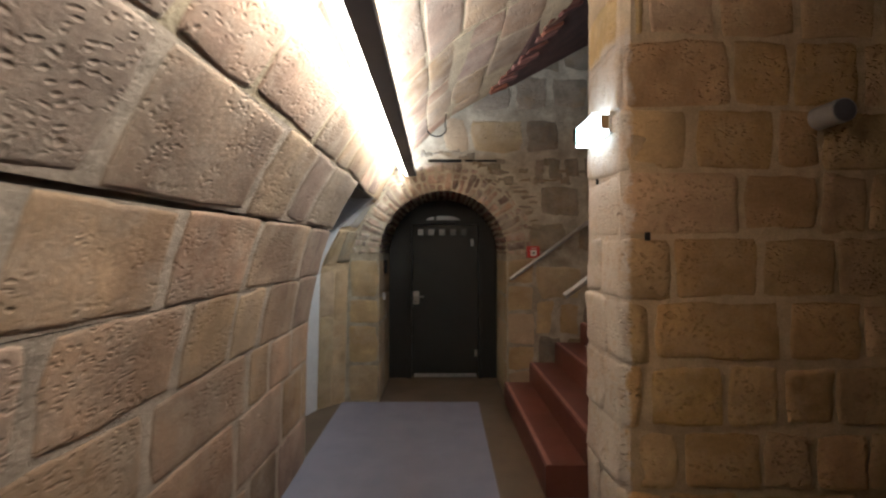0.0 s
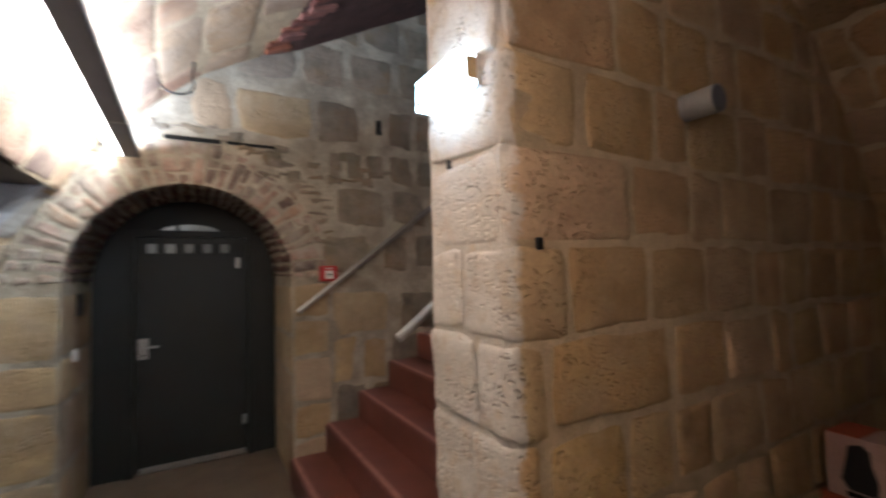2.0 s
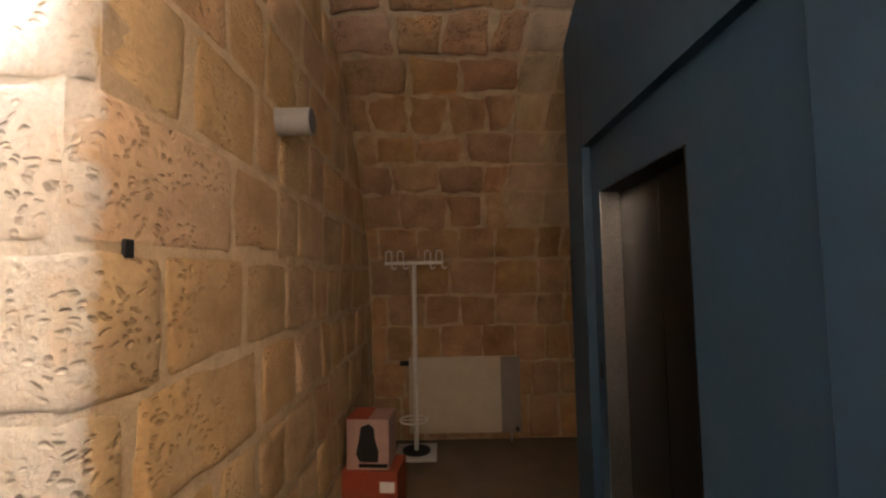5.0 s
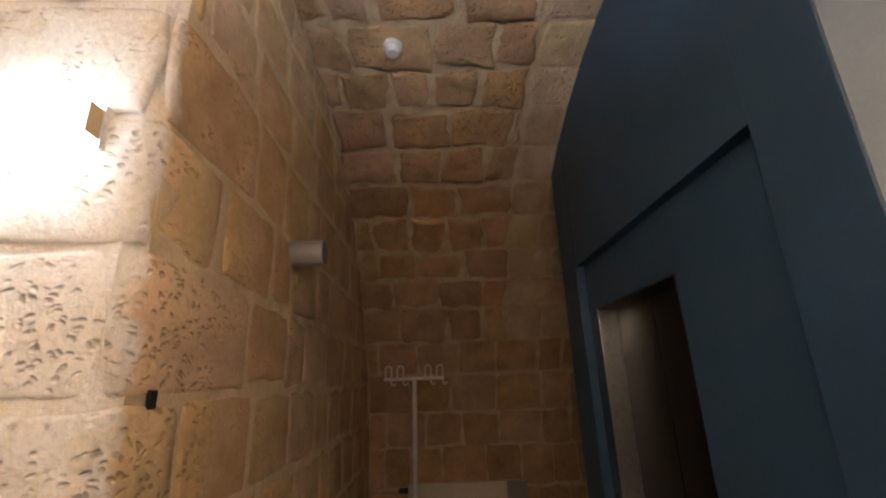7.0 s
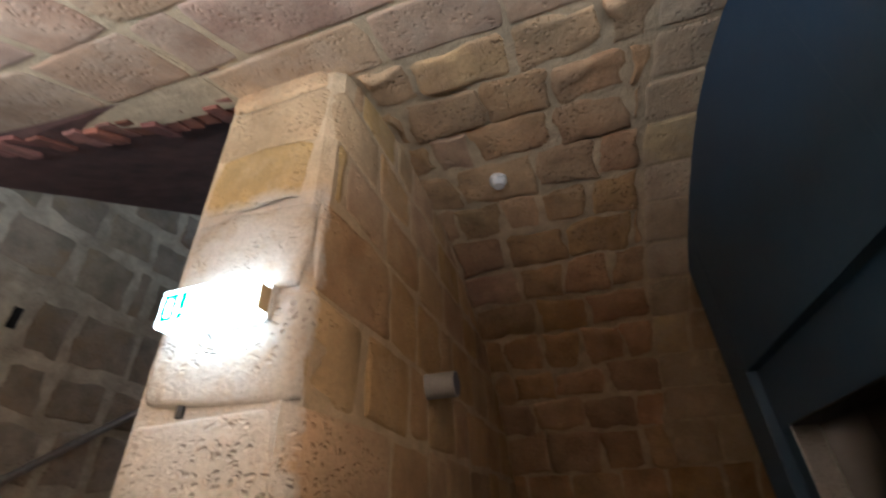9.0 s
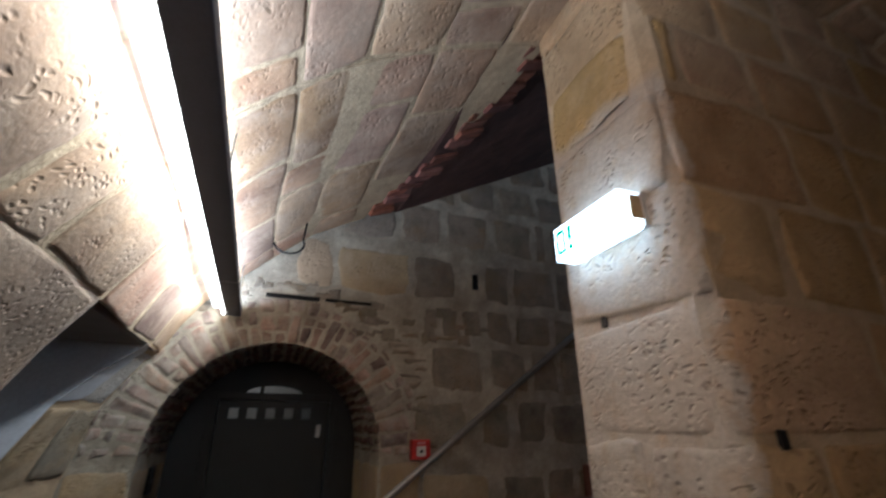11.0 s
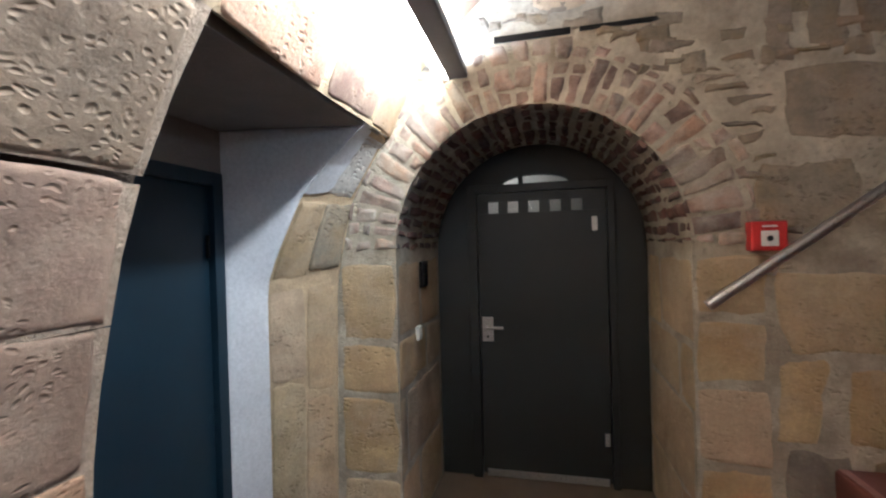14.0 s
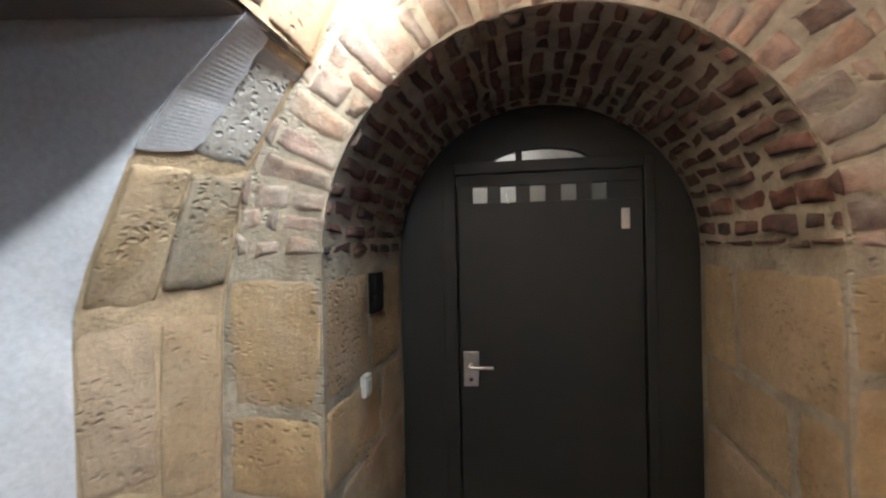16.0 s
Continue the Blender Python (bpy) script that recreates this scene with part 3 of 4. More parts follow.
part("lever", rod((-0.352, DOOR_Y - 0.065, 1.052), (-0.235, DOOR_Y - 0.065, 1.052), 0.010), STEEL, handle)
part("keyhole", rod((-0.345, DOOR_Y - 0.0275, 0.985), (-0.345, DOOR_Y - 0.023, 0.985), 0.009), BLACK, handle)
part("contact_sensor", box(0.355, 0.392, DOOR_Y - 0.03, DOOR_Y - 0.0125, 1.695, 1.79, 0.006), WHITE, main_door, "small white contact sensor")
part("hinge", box(0.405, 0.44, DOOR_Y - 0.03, DOOR_Y - 0.0125, 0.28, 0.365, 0.005), STEEL, main_door)
area_lamp("lamp_behind_door", pose(-0.4, 6.44, 2.6, 60, 0, 0), 0.3, 0.2, 8, (1.0, 0.85, 0.65))

# ---- blue side door ----
blue_door = empty("side_door", "petrol-blue metal door, closed, in a white opening", "door")
part("door_leaf", box(BDOOR_X - 0.07, BDOOR_X - 0.03, OPEN_Y0, FRAME_Y - 0.06, 0.01, 1.92, 0.004), DOOR_BLUE, blue_door)
part("door_frame", box(BDOOR_X - 0.08, BDOOR_X + 0.004, FRAME_Y - 0.06, FRAME_Y - 0.001, 0.0, 1.98, 0.004), DOOR_BLUE, blue_door)
part("door_frame", box(BDOOR_X - 0.08, BDOOR_X + 0.004, OPEN_Y0, FRAME_Y - 0.06, 1.92, 1.98, 0.004), DOOR_BLUE, blue_door)
part("hinge", rod((BDOOR_X - 0.02, FRAME_Y - 0.075, 1.6), (BDOOR_X - 0.02, FRAME_Y - 0.075, 1.7), 0.009), DARK_STEEL, blue_door)
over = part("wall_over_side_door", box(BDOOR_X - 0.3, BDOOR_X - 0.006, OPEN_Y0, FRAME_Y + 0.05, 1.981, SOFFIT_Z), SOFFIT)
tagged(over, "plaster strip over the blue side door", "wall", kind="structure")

# ---- stairs and rails ----
RISE, GOING, FOOT = 0.215, 0.275, 0.665


def stair(k):
    z = RISE * (k + 1)
    xa, xb = FOOT + GOING * k, FOOT + 0.02 + GOING * k
    bm = prism([(xa, END - 0.001), (xb, PIL_BACK + 0.001), (4.6, PIL_BACK + 0.001), (4.6, END - 0.001)], "z", z - RISE, z)
    es = [e for e in bm.edges if all(abs(v.co.z - z) < 1e-4 and v.co.x < 4 for v in e.verts)]
    bmesh.ops.bevel(bm, geom=es, offset=0.018, segments=3, affect="EDGES", profile=0.5)
    return bm


stairs = empty("staircase", "red-brown coated steps rising beside the cross wall", "stairs")
for k in range(10):
    step = part("step", stair(k), RED, stairs)
    z, xa, xb = RISE * (k + 1), FOOT + GOING * k, FOOT + 0.02 + GOING * k
    part("nosing", prism([(xa + 0.012, END - 0.004), (xb + 0.012, PIL_BACK + 0.004), (xb + 0.045, PIL_BACK + 0.004), (xa + 0.045, END - 0.004)], "z", z - 0.004, z + 0.0025), NOSING, step, "worn paler nosing")


def handrail(x0, z0, x1, z1, y, wall_y):
    rail = empty("handrail", "round brushed steel handrail on wall brackets", "handrail", group="stair handrails")
    part("tube", rod((x0, y, z0), (x1, y, z1), 0.022, 20), STEEL, rail)
    n = 4
    for k in range(n):
        t = 0.1 + 0.8 * k / (n - 1)
        x, z = x0 + (x1 - x0) * t, z0 + (z1 - z0) * t
        bracket = part("bracket", rod((x, y, z - 0.015), (x, (y + wall_y) / 2, z - 0.07), 0.006, 8), STEEL, rail)
        part("arm", rod((x, (y + wall_y) / 2, z - 0.07), (x, wall_y, z - 0.07), 0.006, 8), STEEL, bracket)


handrail(0.72, 1.34, 3.4, 3.30, 4.62, END)
handrail(0.84, 1.335, 3.2, 3.09, 3.0, PIL_BACK)

# ---- the exit sign ----
sign = empty("exit_sign", "lit white emergency exit sign on the pillar", "sign")
SX0, SX1, SY0, SY1, SZ0, SZ1 = PIL_X - 0.115, PIL_X - 0.03, PIL_Y + 0.13, PIL_Y + 0.46, 2.31, 2.435
part("sign_box", box(SX0, SX1, SY0, SY1, SZ0, SZ1, 0.006), SIGN, sign, "glowing white sign box")
part("mounting_plate", box(SX1, PIL_X + 0.01, SY0 - 0.01, SY1 - 0.05, SZ0 + 0.01, SZ1 + 0.004, 0.003), WHITE, sign)
for y0, y1, z0, z1 in ((SY1 - 0.062, SY1 - 0.012, SZ0 + 0.018, SZ1 - 0.018), (SY1 - 0.098, SY1 - 0.078, SZ0 + 0.05, SZ1 - 0.018), (SY1 - 0.098, SY1 - 0.078, SZ0 + 0.018, SZ0 + 0.038)):
    part("pictogram", box(SX0 - 0.002, SX0 + 0.001, y0, y1, z0, z1), GREEN, sign, "green pictogram field")
part("pictogram_door", box(SX0 - 0.004, SX0 - 0.001, SY1 - 0.05, SY1 - 0.03, SZ0 + 0.03, SZ1 - 0.035), SIGN, sign, "white door mark")
part("end_cap", box(SX0 + 0.04, SX1, SY0 - 0.008, SY0 - 0.001, SZ0 + 0.03, SZ1 - 0.012, 0.003), YELLOWED, sign, "yellowed plastic end cap")
area_lamp("exit_sign_light", pose(SX0 - 0.004, (SY0 + SY1) / 2, (SZ0 + SZ1) / 2, 0, 90, 0) @ pose(0, 0, 0, 0, 0, 0), 0.1, 0.3, 0.6, (0.85, 0.95, 1.0))

# ---- wall spot ----
spot = empty("wall_spotlight", "dull metal cylinder spotlight, unlit, on sandstone", "lamp")
part("housing", rod((2.02, PIL_Y - 0.155, 2.36), (2.02, PIL_Y + 0.005, 2.36), 0.062, 28), SPOT_GREY, spot)
part("lens", rod((2.02, PIL_Y - 0.157, 2.36), (2.02, PIL_Y - 0.1545, 2.36), 0.055, 28), CHANNEL, spot, "dull grey lens")

# ---- lift door ----
lift_door = empty("lift_door", "dark steel sliding lift door, closed, in blue wall", "door")
part("leaf", box(LD0, (LD0 + LD1) / 2 - 0.003, LIFT_Y - 0.20, LIFT_Y - 0.17, 0.01, LD_Z, 0.002), DARK_STEEL, lift_door)
part("leaf", box((LD0 + LD1) / 2 + 0.003, LD1, LIFT_Y - 0.20, LIFT_Y - 0.17, 0.01, LD_Z, 0.002), DARK_STEEL, lift_door)
part("frame", box(LD1 - 0.012, LD1, LIFT_Y - 0.17, LIFT_Y - 0.052, 0.0, LD_Z, 0.002), STEEL, lift_door, "bright steel jamb")
part("frame", box(LD0, LD0 + 0.012, LIFT_Y - 0.17, LIFT_Y - 0.052, 0.0, LD_Z, 0.002), DARK_STEEL, lift_door)
part("frame", box(LD0 + 0.012, LD1 - 0.012, LIFT_Y - 0.17, LIFT_Y - 0.052, LD_Z - 0.012, LD_Z, 0.002), DARK_STEEL, lift_door)
part("call_button", box(2.7, 2.73, LIFT_Y - 0.054, LIFT_Y - 0.047, 1.02, 1.12, 0.003), BLACK, lift_door, "small black call button plate")

# ---- coat stand ----
stand = empty("coat_stand", "white metal coat stand with hooks and umbrella ring", "coat stand", pose(4.24, 1.88, 0))
part("base_plate", box(-0.19, 0.19, -0.19, 0.19, 0.0, 0.025, 0.006), WHITE, stand)
part("drip_tray", rod((0, 0, 0.025), (0, 0, 0.04), 0.13, 28), BLACK, stand, "round black drip tray")
part("pole", rod((0, 0, 0.025), (0, 0, 1.77), 0.021, 18), WHITE, stand)
part("cross_bar", box(-0.02, 0.02, -0.28, 0.28, 1.76, 1.79, 0.006), WHITE, stand)


def bent(name, points, r, mat, parent, cyclic=False):
    data = bpy.data.curves.new(name, "CURVE")
    data.dimensions, data.bevel_depth, data.bevel_resolution = "3D", r, 2
    sp = data.splines.new("POLY")
    sp.points.add(len(points) - 1)
    for p, q in zip(sp.points, points):
        p.co = (*q, 1)
    sp.use_cyclic_u = cyclic
    tmp = bpy.data.objects.new(name, data)
    me = bpy.data.meshes.new_from_object(tmp)
    bpy.data.objects.remove(tmp)
    me.materials.clear()
    me.materials.append(mat)
    ob = new(name, me)
    if parent:
        ob.parent = parent
    return ob


for y in (-0.24, -0.13, 0.13, 0.24):
    arc = [(0.0, y + 0.028 * math.cos(a), 1.865 + 0.028 * math.sin(a)) for a in np.linspace(0, math.pi, 9)]
    low = [(0.0, y - 0.028 - 0.02 + 0.02 * math.cos(a), 1.74 - 0.02 * math.sin(a)) for a in np.linspace(0, math.pi, 7)]
    bent("hook", [(0, y + 0.028, 1.79)] + arc + [(0, y - 0.028, 1.75)] + low, 0.006, WHITE, stand)
bent("umbrella_ring", [(0.13 * math.cos(a), 0.02 + 0.13 * math.sin(a), 0.31) for a in np.linspace(0, 2 * math.pi, 25)[:-1]], 0.008, WHITE, stand, True)
part("ring_arm", rod((0, -0.11, 0.31), (0, 0.15, 0.31), 0.006, 8), WHITE, stand)

# ---- radiator ----
radiator = empty("radiator", "cream flat-panel radiator low on sandstone wall", "radiator")
RX = EAST - 0.09
part("front_panel", box(RX - 0.012, RX, 0.86, 1.96, 0.1, 0.84, 0.008), CREAM, radiator)
part("side_cover", box(RX, EAST - 0.02, 0.87, 0.885, 0.11, 0.83, 0.003), CREAM, radiator)
part("side_cover", box(RX, EAST - 0.02, 1.935, 1.95, 0.11, 0.83, 0.003), CREAM, radiator)
part("top_grille", box(RX, EAST - 0.02, 0.885, 1.935, 0.82, 0.832, 0.003), CREAM, radiator)
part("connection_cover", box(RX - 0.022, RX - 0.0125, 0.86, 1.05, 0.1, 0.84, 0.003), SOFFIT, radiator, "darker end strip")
part("valve", rod((RX - 0.05, 0.9, 0.14), (RX - 0.0125, 0.9, 0.14), 0.02, 14), BLACK, radiator, "dark valve knob")
part("pipe", rod((RX + 0.03, 0.95, 0.0), (RX + 0.03, 0.95, 0.12), 0.009, 10), STEEL, radiator)
part("thermostat", rod((RX + 0.03, 1.95, 0.78), (RX + 0.03, 2.05, 0.78), 0.024, 14), BLACK, radiator, "dark thermostat head")

# ---- boxes ----
ORANGE = material("orange_carton", (0.36, 0.07, 0.025), 0.7, spread=0.1, bump=0.05)
PINK = material("printed_carton", (0.46, 0.30, 0.25), 0.6, spread=0.12, bump=0.05)
low_box = empty("cardboard_box", "orange cardboard box standing on the floor", "box", pose(3.2, 2.1, 0, 0, 0, -6), group="stacked cartons")
part("carton", box(-0.15, 0.15, -0.19, 0.19, 0.0, 0.36, 0.004), ORANGE, low_box)
part("label", box(-0.1515, -0.1495, -0.17, -0.07, 0.23, 0.30), WHITE, low_box, "white paper label")
part("flap", box(-0.15, -0.003, -0.19, 0.19, 0.36, 0.364), ORANGE, low_box)
top_box = empty("product_box", "pink-white printed carton on an orange box", "box", pose(3.2, 2.12, 0.366, 0, 0, -4), group="stacked cartons")
part("carton", box(-0.13, 0.13, -0.145, 0.145, 0.0, 0.33, 0.004), PINK, top_box)
part("printed_picture", prism([(-0.07, 0.05), (0.05, 0.05), (0.08, 0.1), (0.06, 0.19), (0.045, 0.28), (-0.01, 0.3), (-0.045, 0.27), (-0.05, 0.2), (-0.075, 0.12)], "x", -0.132, -0.1295), BLACK, top_box, "dark printed appliance shape")
part("printed_band", box(-0.132, -0.1295, -0.135, 0.06, 0.015, 0.04), DARK_STEEL, top_box, "grey caption bar")
part("lid_flap", box(-0.13, 0.13, -0.003, 0.145, 0.33, 0.334), ORANGE, top_box, "orange top flap")

# ---- smoke detector, alarm, small fittings ----
detector = empty("smoke_detector", "round white smoke detector under sandstone vault", "detector", pose(2.07, 1.86, 3.575))
part("base", rod((0, 0, 0.02), (0, 0, 0.06), 0.055, 28), WHITE, detector)
part("dome", rod((0, 0, -0.015), (0, 0, 0.02), 0.034, 28, r2=0.05), WHITE, detector)
alarm = empty("fire_alarm", "red fire alarm call point on rubble wall", "alarm")
part("housing", box(0.905, 1.04, END - 0.055, END + 0.01, 1.565, 1.69, 0.008), FIRE_RED, alarm)
part("call_plate", box(0.94, 1.005, END - 0.058, END - 0.0545, 1.585, 1.65, 0.002), WHITE, alarm, "white press plate")
part("button", rod((0.9725, END - 0.061, 1.617), (0.9725, END - 0.0575, 1.617), 0.012, 16), BLACK, alarm, "black button mark")
part("caption", box(0.945, 1.0, END - 0.0565, END - 0.0545, 1.665, 1.672), WHITE, alarm, "white caption bar")
JX = -ARCH_R
switch = empty("light_switch", "small white switch plate on the arch jamb", "switch")
part("plate", box(JX - 0.006, JX + 0.022, 5.02, 5.085, 1.07, 1.15, 0.004), WHITE, switch)
part("rocker", box(JX + 0.022, JX + 0.026, 5.03, 5.075, 1.085, 1.135, 0.002), WHITE, switch)
vent = empty("wall_vent", "dark two-slot metal box on the arch jamb", "vent")
part("body", box(JX - 0.006, JX + 0.02, 5.13, 5.26, 1.37, 1.53, 0.004), DARK_STEEL, vent)
for z in (1.385, 1.46):
    part("slot", box(JX + 0.018, JX + 0.023, 5.15, 5.24, z, z + 0.055), BLACK, vent)
hook = bent("iron_hook", [(-0.06 + 0.09 * math.cos(a), 4.25, 2.83 + 0.07 * math.sin(a)) for a in np.linspace(math.pi * 1.05, math.pi * 2.15, 12)] + [(0.03, 4.25, 2.98)], 0.007, DARK_STEEL, None)
tagged(hook, "rusty iron hook hanging from the vault", "hook")
part("anchor_hole", box(1.085, 1.115, PIL_Y - 0.008, PIL_Y + 0.03, 1.705, 1.75, 0.004), BLACK, cross_wall, "small dark hole in stone")
part("anchor_hole", box(PIL_X - 0.008, PIL_X + 0.03, 2.715, 2.74, 2.065, 2.105, 0.004), BLACK, cross_wall, "small dark hole in stone")
area_lamp("stairhead_light", look((4.3, 3.8, 4.9), (1.6, 4.2, 1.2)), 0.5, 0.8, 16, (0.72, 0.86, 1.0))
part("iron_bar", box(-0.16, 0.20, END - 0.009, END + 0.02, 2.60, 2.632, 0.004), DARK_STEEL, wall_north, "dark rusted flat iron in the wall")
part("iron_bar", box(0.24, 0.60, END - 0.008, END + 0.02, 2.606, 2.628, 0.004), DARK_STEEL, wall_north, "dark rusted flat iron in the wall")
part("beam_hole", box(1.415, 1.465, END - 0.007, END + 0.03, 2.83, 2.96, 0.006), DARK_STEEL, wall_north, "small dark beam hole")

# ---- masonry: stones and bricks laid piece by piece ----
rnd = random.Random(7)


# west wall below the vault
west_beds = [0.0] + [arc_at(z) for z in (0.35, 0.745, 1.09, 1.445, 1.79)] + [S_OPEN]


def fill_strip(v0, v1, u0, u1):
    """Mortar standing flush in the head joints of one course."""
    n = 60
    verts = [vault(u0 + (u1 - u0) * i / n, v)[0] + vault(0, v)[1] * (-0.003 + 0.002 * noise.noise(Vector((i * 0.7, v * 9, 2.0)))) for v in (v0, (v0 + v1) / 2, v1) for i in range(n + 1)]
    faces = [(j * (n + 1) + i, j * (n + 1) + i + 1, (j + 1) * (n + 1) + i + 1, (j + 1) * (n + 1) + i) for j in (0, 1) for i in range(n)]
    return verts, faces


for k, (v0, v1) in enumerate(zip(west_beds, west_beds[1:])):
    lay_parts(masonry(vault, -2.2, OPEN_Y0, [v0, v1 - (0.012 if k == 4 else 0.0)], (0.26, 0.85), rnd, 0.001, 0.004, (0.04, 0.008), slack=0.012), "stone", VAULT, wall_west)
    lay_joined([fill_strip(v0, v1 - (0.022 if k == 4 else 0.004 if k == 3 else 0.0), -2.2, OPEN_Y0)], "joint_mortar", JOINT, wall_west)
# vault over the corridor and the niche: large stones in the west, smaller and rougher in the east
west_vault = beds(S_OPEN, arc_at_x(1.0), (0.26, 0.36), rnd)
lay_joined(masonry(vault, -2.2, PIL_BACK, west_vault, (0.3, 0.75), rnd, 0.001, 0.004, (0.024, 0.010)), "vault_stones", VAULT, ceiling)
east_vault = beds(west_vault[-1], S_EAST, (0.27, 0.34), rnd)
lay_joined(masonry(vault, 1.0, PIL_Y, east_vault, (0.24, 0.5), rnd, 0.008, 0.034, 0.030, slack=0.03), "vault_stones", RED_STONE, ceiling)
lay_joined(masonry(vault, -1.0, 1.0, east_vault, (0.4, 0.9), rnd, 0.003, 0.006, 0.016, slack=0.012), "vault_stones", TAN, ceiling)


def under_hole(a, b, v0, v1):
    return vault(0, v1)[0].x < hole_edge((a + b) / 2) + 0.05


lay_joined(masonry(vault, PIL_BACK, END, west_vault, (0.3, 0.75), rnd, 0.001, 0.003, (0.024, 0.010), keep=under_hole), "vault_stones", VAULT, over_stair)
east_beds = beds(S_EAST, LENGTH[-1] - 0.02, (0.29, 0.37), rnd)
lay_parts(masonry(vault, 0.2, PIL_Y, east_beds, (0.22, 0.46), rnd, 0.003, 0.010, 0.018, slack=0.016), "stone", RED_STONE, wall_east)

# cross wall: the quoins run round its corner
PIL_BEDS = [0.0, 0.36, 0.69, 1.04, 1.39, 1.73, 2.075, 2.42, 2.79, 3.1, 3.4, 3.75]
QUOINS = [(-0.3, 0.22, 0.62), (0.3, 0.75), (-0.26, 0.12, 0.55), (-0.2, 0.15, 0.87), (-0.3, 0.27, 0.74, 1.16), (0.64, 1.05, 1.32), (0.36, 0.82, 1.06), (-0.02, 0.58, 0.9), (0.12, 0.5, 0.93), (0.4, 0.8), (0.2, 0.6)]
DEEP = PIL_BACK - PIL_Y


def cross_wrap(u, v):
    """u runs along the end face (negative) and on along the niche's face, over a worn corner."""
    worn = 0.022 + 0.04 * max(0.0, noise.noise(Vector((0.3, 7.0, v * 3.1))) + 0.15)
    slope = -0.02 * max(0.0, 1.3 - v)
    if u < -worn:
        return Vector((PIL_X - 0.006 + 0.02 * noise.noise(Vector((u * 2.5, v * 4.0, 4.0))), PIL_Y - u + slope * max(0.0, 1 + u / 0.3), v)), Vector((-1, 0, 0))
    if u > worn:
        return Vector((PIL_X + u, PIL_Y + slope, v)), Vector((0, -1, 0))
    a = (u + worn) / (2 * worn) * math.pi / 2
    d = Vector((-math.cos(a), -math.sin(a), 0))
    return Vector((PIL_X + worn, PIL_Y + worn + slope, v)) + d * worn, d


for n_course, (v0, v1) in enumerate(zip(PIL_BEDS, PIL_BEDS[1:])):
    cuts = [-DEEP, *QUOINS[n_course]]
    while cuts[-1] < EAST - PIL_X - 0.3:
        cuts.append(cuts[-1] + rnd.uniform(0.24, 0.5))
    course = [stone_mesh(cross_wrap, a, b, v0, v1, rnd, 0.005 if b > 0.4 else 0.009, 0.012 if v1 > 1.4 else 0.02, 0.020 if a < 0 else 0.036, slack=0.016) for a, b in zip(cuts, cuts[1:])]
    lay_parts(course, "stone", LIMED, cross_wall)


# end wall
def end_face(u, v):
    return Vector((u, END, v)), Vector((0, -1, 0))


RING = ARCH_R + 0.27


low = [0.0, 0.41, 0.84, 1.13, 1.55]
lay_parts(masonry(end_face, -1.03, ARCH_X - ARCH_R, low, (0.5, 0.6), rnd, 0.004, 0.009, 0.022, slack=0.014), "stone", TAN, wall_north)
lay_parts(masonry(end_face, ARCH_X + ARCH_R, 1.0, [0.0, 0.34, 0.62, 0.98, 1.27, 1.56], (0.5, 0.6), rnd, 0.003, 0.008, 0.022, slack=0.014), "stone", TAN, wall_north)


for u0, u1, z0, z1, stone_of, rough in ((0.0, 0.52, 0.0, 0.96, TAN, 0.005), (0.52, 1.0, 0.0, 0.88, TAN, 0.005), (0.0, 0.52, 0.96, 1.46, TAN, 0.005), (0.52, 1.0, 0.88, 1.45, TAN, 0.005),
                                        (0.02, 0.5, 1.47, 1.87, TAN, 0.03), (0.5, 1.0, 1.5, 1.86, GREY, 0.03), (0.42, 0.98, 1.88, 2.16, BLEACHED, 0.008), (0.36, 0.98, 2.16, 2.26, BLEACHED, 0.004)):
    lay_parts([stone_mesh(splay, u0, u1, z0, z1, rnd, 0.004 if rough < 0.02 else 0.014, rough, 0.016, slack=0.014)], "stone", stone_of, haunch)
# courses of the end wall: dark worn stones in wide grey mortar, smaller rubble between them
END_COURSES = [(0.0, 0.36, (1.0, 1.5)), (0.36, 0.72, (1.0, 1.32, 1.75)), (0.72, 1.10, (1.0, 1.22, 1.5, 1.9)), (1.10, 1.50, (1.0, 1.52, 1.6, 1.98)), (1.62, 1.98, (0.92, 1.35, 1.43, 1.73)), (2.0, 2.37, (1.02, 1.5, 1.52, 1.9)),
               (2.38, 2.66, (0.96, 1.1, 1.3, 1.5)), (2.69, 3.10, (0.0, 0.29, 0.88, 1.30, 1.38, 1.50, 1.78)), (3.15, 3.55, (0.3, 0.76, 1.15, 1.6, 2.05, 2.2, 2.5)), (3.57, 3.9, (0.9, 1.3, 1.7)), (3.92, 4.3, (1.3, 1.8)), (4.3, 4.7, (1.6, 2.1)), (4.7, 5.0, (2.0, 2.4))]
for z0, z1, cuts in END_COURSES:
    cuts = list(cuts)
    while cuts[-1] < 3.4:
        cuts.append(cuts[-1] + rnd.uniform(0.26, 0.48))
    for a, b in zip(cuts, cuts[1:]):
        if b - a > 0.13:
            ochre = z0 == 2.69 and b < 0.9 or z0 in (0.72, 1.10) and a < 1.3
            lay_parts([stone_mesh(end_face, a, b, z0, z1, rnd, 0.006, 0.014, 0.06, slack=0.026)], "stone", TAN if ochre else GREY, wall_north)
lay_joined([stone_mesh(end_face, x - w, x + w, z - h, z + h, rnd, 0.006, 0.012, 0.012, slack=0.014) for x, z, w, h in
            ((rnd.uniform(0.5, 1.5), rnd.choice((2.5, 2.4, 2.6)), rnd.uniform(0.03, 0.08), rnd.uniform(0.02, 0.05)) for k in range(26))], "rubble", GREY, wall_north)
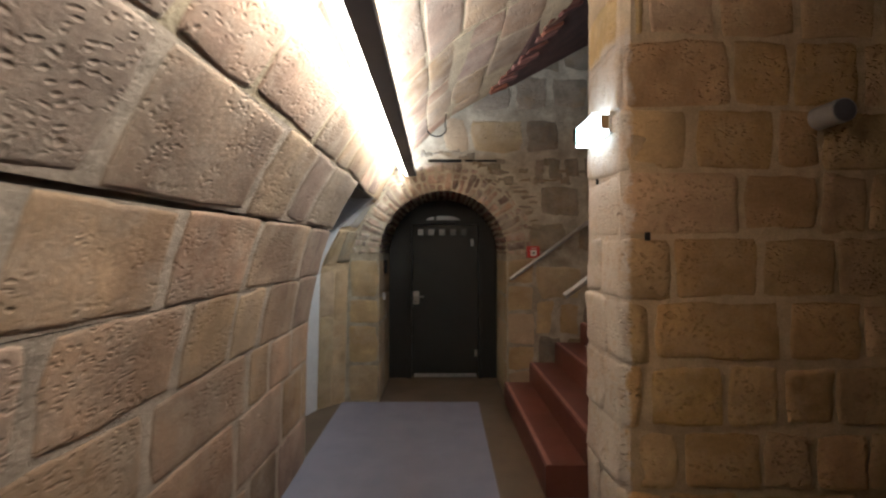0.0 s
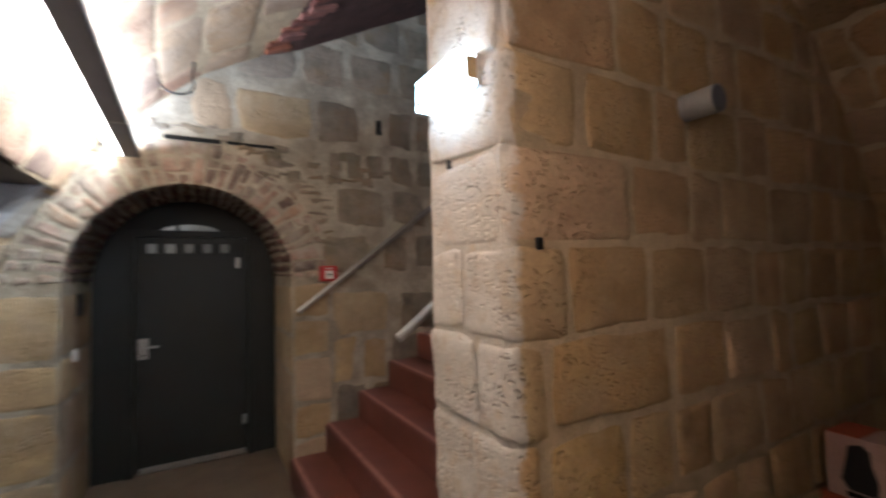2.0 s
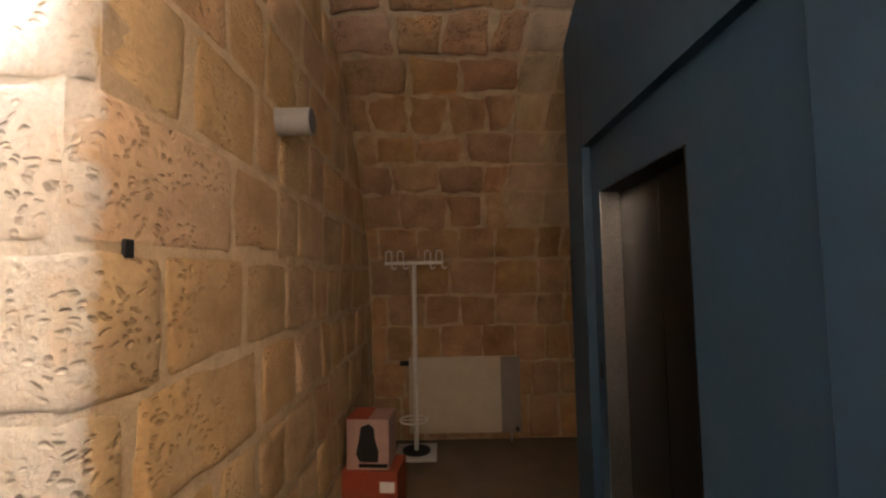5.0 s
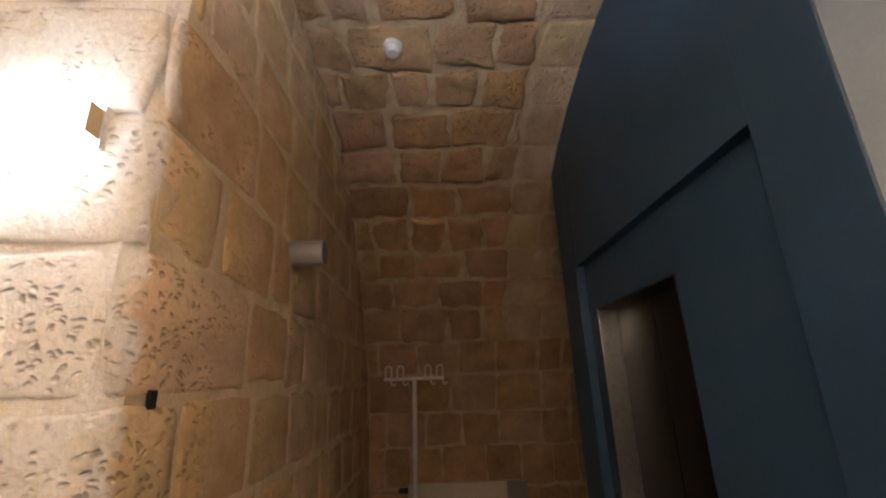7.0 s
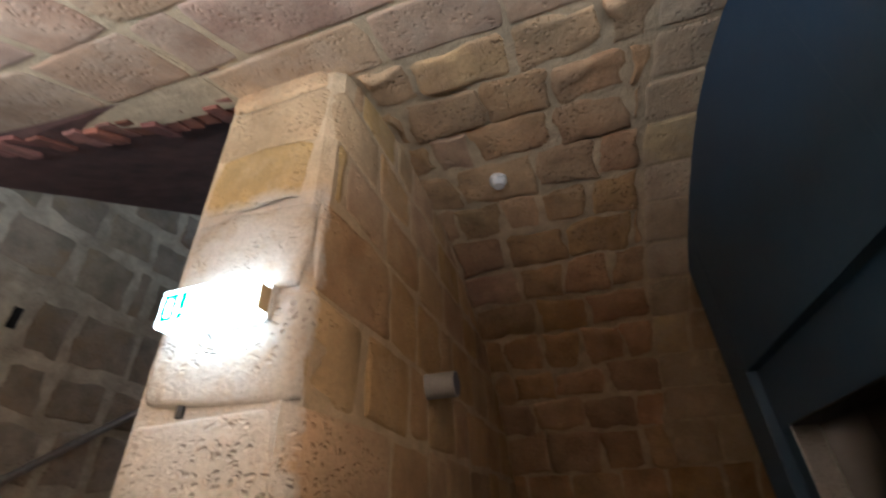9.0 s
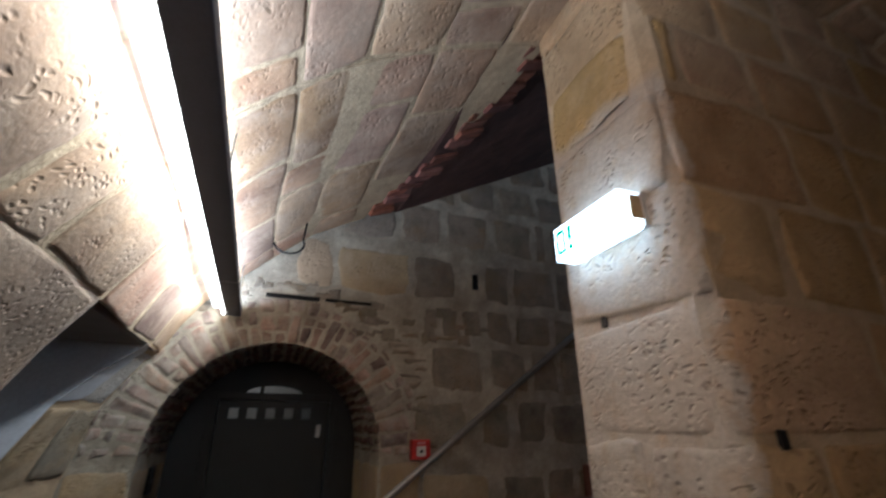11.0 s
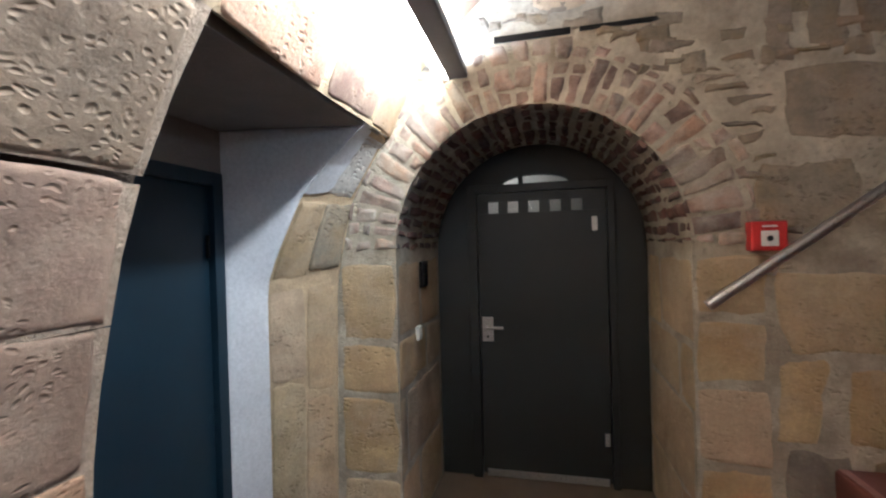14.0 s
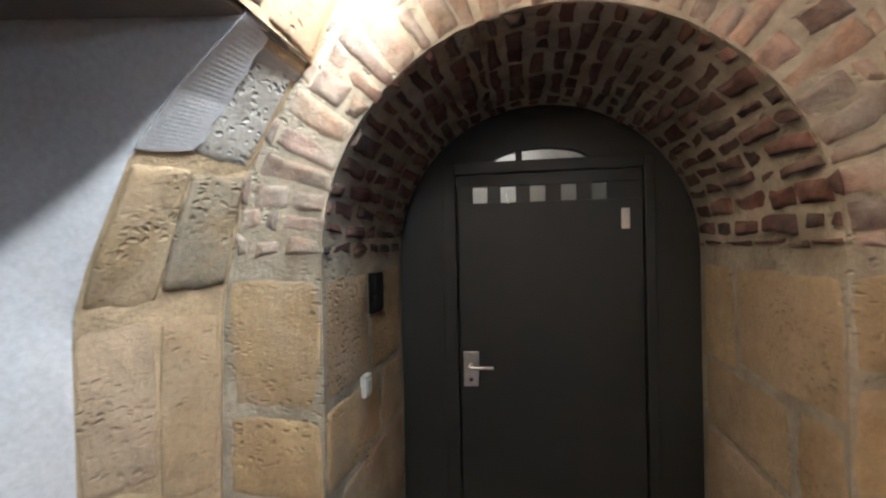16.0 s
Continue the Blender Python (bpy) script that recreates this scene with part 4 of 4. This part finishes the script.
# small packing stones round the arch
lay_joined([stone_mesh(end_face, x - w, x + w, z - h, z + h, rnd, 0.008, 0.01, 0.01, slack=0.02) for x, z, w, h in
            ((ARCH_X + (RING + rnd.uniform(0.03, 0.2)) * math.cos(t), SPRING + (RING + rnd.uniform(0.03, 0.2)) * math.sin(t), rnd.uniform(0.03, 0.09), rnd.uniform(0.018, 0.04))
             for t in np.linspace(0.05, math.pi - 0.1, 44))], "packing_stones", GREY, wall_north)


# jambs of the recess and its brick barrel
def jamb_west(u, v):
    return Vector((ARCH_X - ARCH_R, END + u, v)), Vector((1, 0, 0))


def jamb_east(u, v):
    return Vector((ARCH_X + ARCH_R, END + u, v)), Vector((-1, 0, 0))


for face in (jamb_west, jamb_east):
    lay_parts(masonry(face, 0.0, DOOR_Y - END - 0.02, low, (0.4, 0.9), rnd, 0.004, 0.009, 0.016, slack=0.014), "stone", TAN, wall_north)


def ring_face(u, v):
    """u along the arch, v outward from the intrados, on the end wall's face."""
    a = math.pi - u / ARCH_R
    return Vector((ARCH_X + (ARCH_R + v) * math.cos(a), END, SPRING + (ARCH_R + v) * math.sin(a))), Vector((0, -1, 0))


def intrados(u, v):
    a = math.pi - u / ARCH_R
    return Vector((ARCH_X + ARCH_R * math.cos(a), END + v, SPRING + ARCH_R * math.sin(a))), Vector((-math.cos(a), 0, -math.sin(a)))


arc_len = math.pi * ARCH_R
joints = [0.0]
while joints[-1] < arc_len - 0.04:
    joints.append(joints[-1] + rnd.uniform(0.055, 0.085))
joints[-1] = arc_len
ring, inner = [], []
for n_b, (u0, u1) in enumerate(zip(joints, joints[1:])):
    cuts = [-0.004, rnd.uniform(0.07, 0.15), rnd.uniform(0.2, 0.25), rnd.uniform(0.27, 0.33)]
    if rnd.random() < 0.35:
        cuts = [-0.004, rnd.uniform(0.2, 0.25), rnd.uniform(0.27, 0.33)]
    for c0, c1 in zip(cuts, cuts[1:]):
        ring.append(stone_mesh(ring_face, u0, u1, c0, c1, rnd, 0.006, 0.016, 0.010, slack=0.010))
    v = -rnd.uniform(0, 0.12)
    while v < DOOR_Y - END - 0.03:
        w = rnd.uniform(0.10, 0.25)
        inner.append(stone_mesh(intrados, u0, u1, max(v, 0.0), min(v + w, DOOR_Y - END - 0.02), rnd, rnd.uniform(0.004, 0.022), 0.014, 0.024, slack=0.011))
        v += w
lay_parts(ring, "brick", BRICK, wall_north)
lay_parts(inner, "brick", INTRADOS_BRICK, wall_north)

# brick edging of the stair's opening in the vault
edge = []
for k in range(20):
    y0 = 2.95 + 0.088 * k
    x0 = hole_edge(y0)
    z0 = vault(0, arc_at_x(x0))[0].z
    bm = box(-0.08, 0.12, -0.040, 0.040, -0.03, 0.05, 0.008)
    bmesh.ops.transform(bm, matrix=pose(x0 + rnd.uniform(-0.03, 0.03), y0, z0 + 0.035, rnd.uniform(-4, 4), -27 + rnd.uniform(-5, 5), rnd.uniform(4, 14)), verts=bm.verts)
    part("brick", bm, RED_BRICK, over_stair)
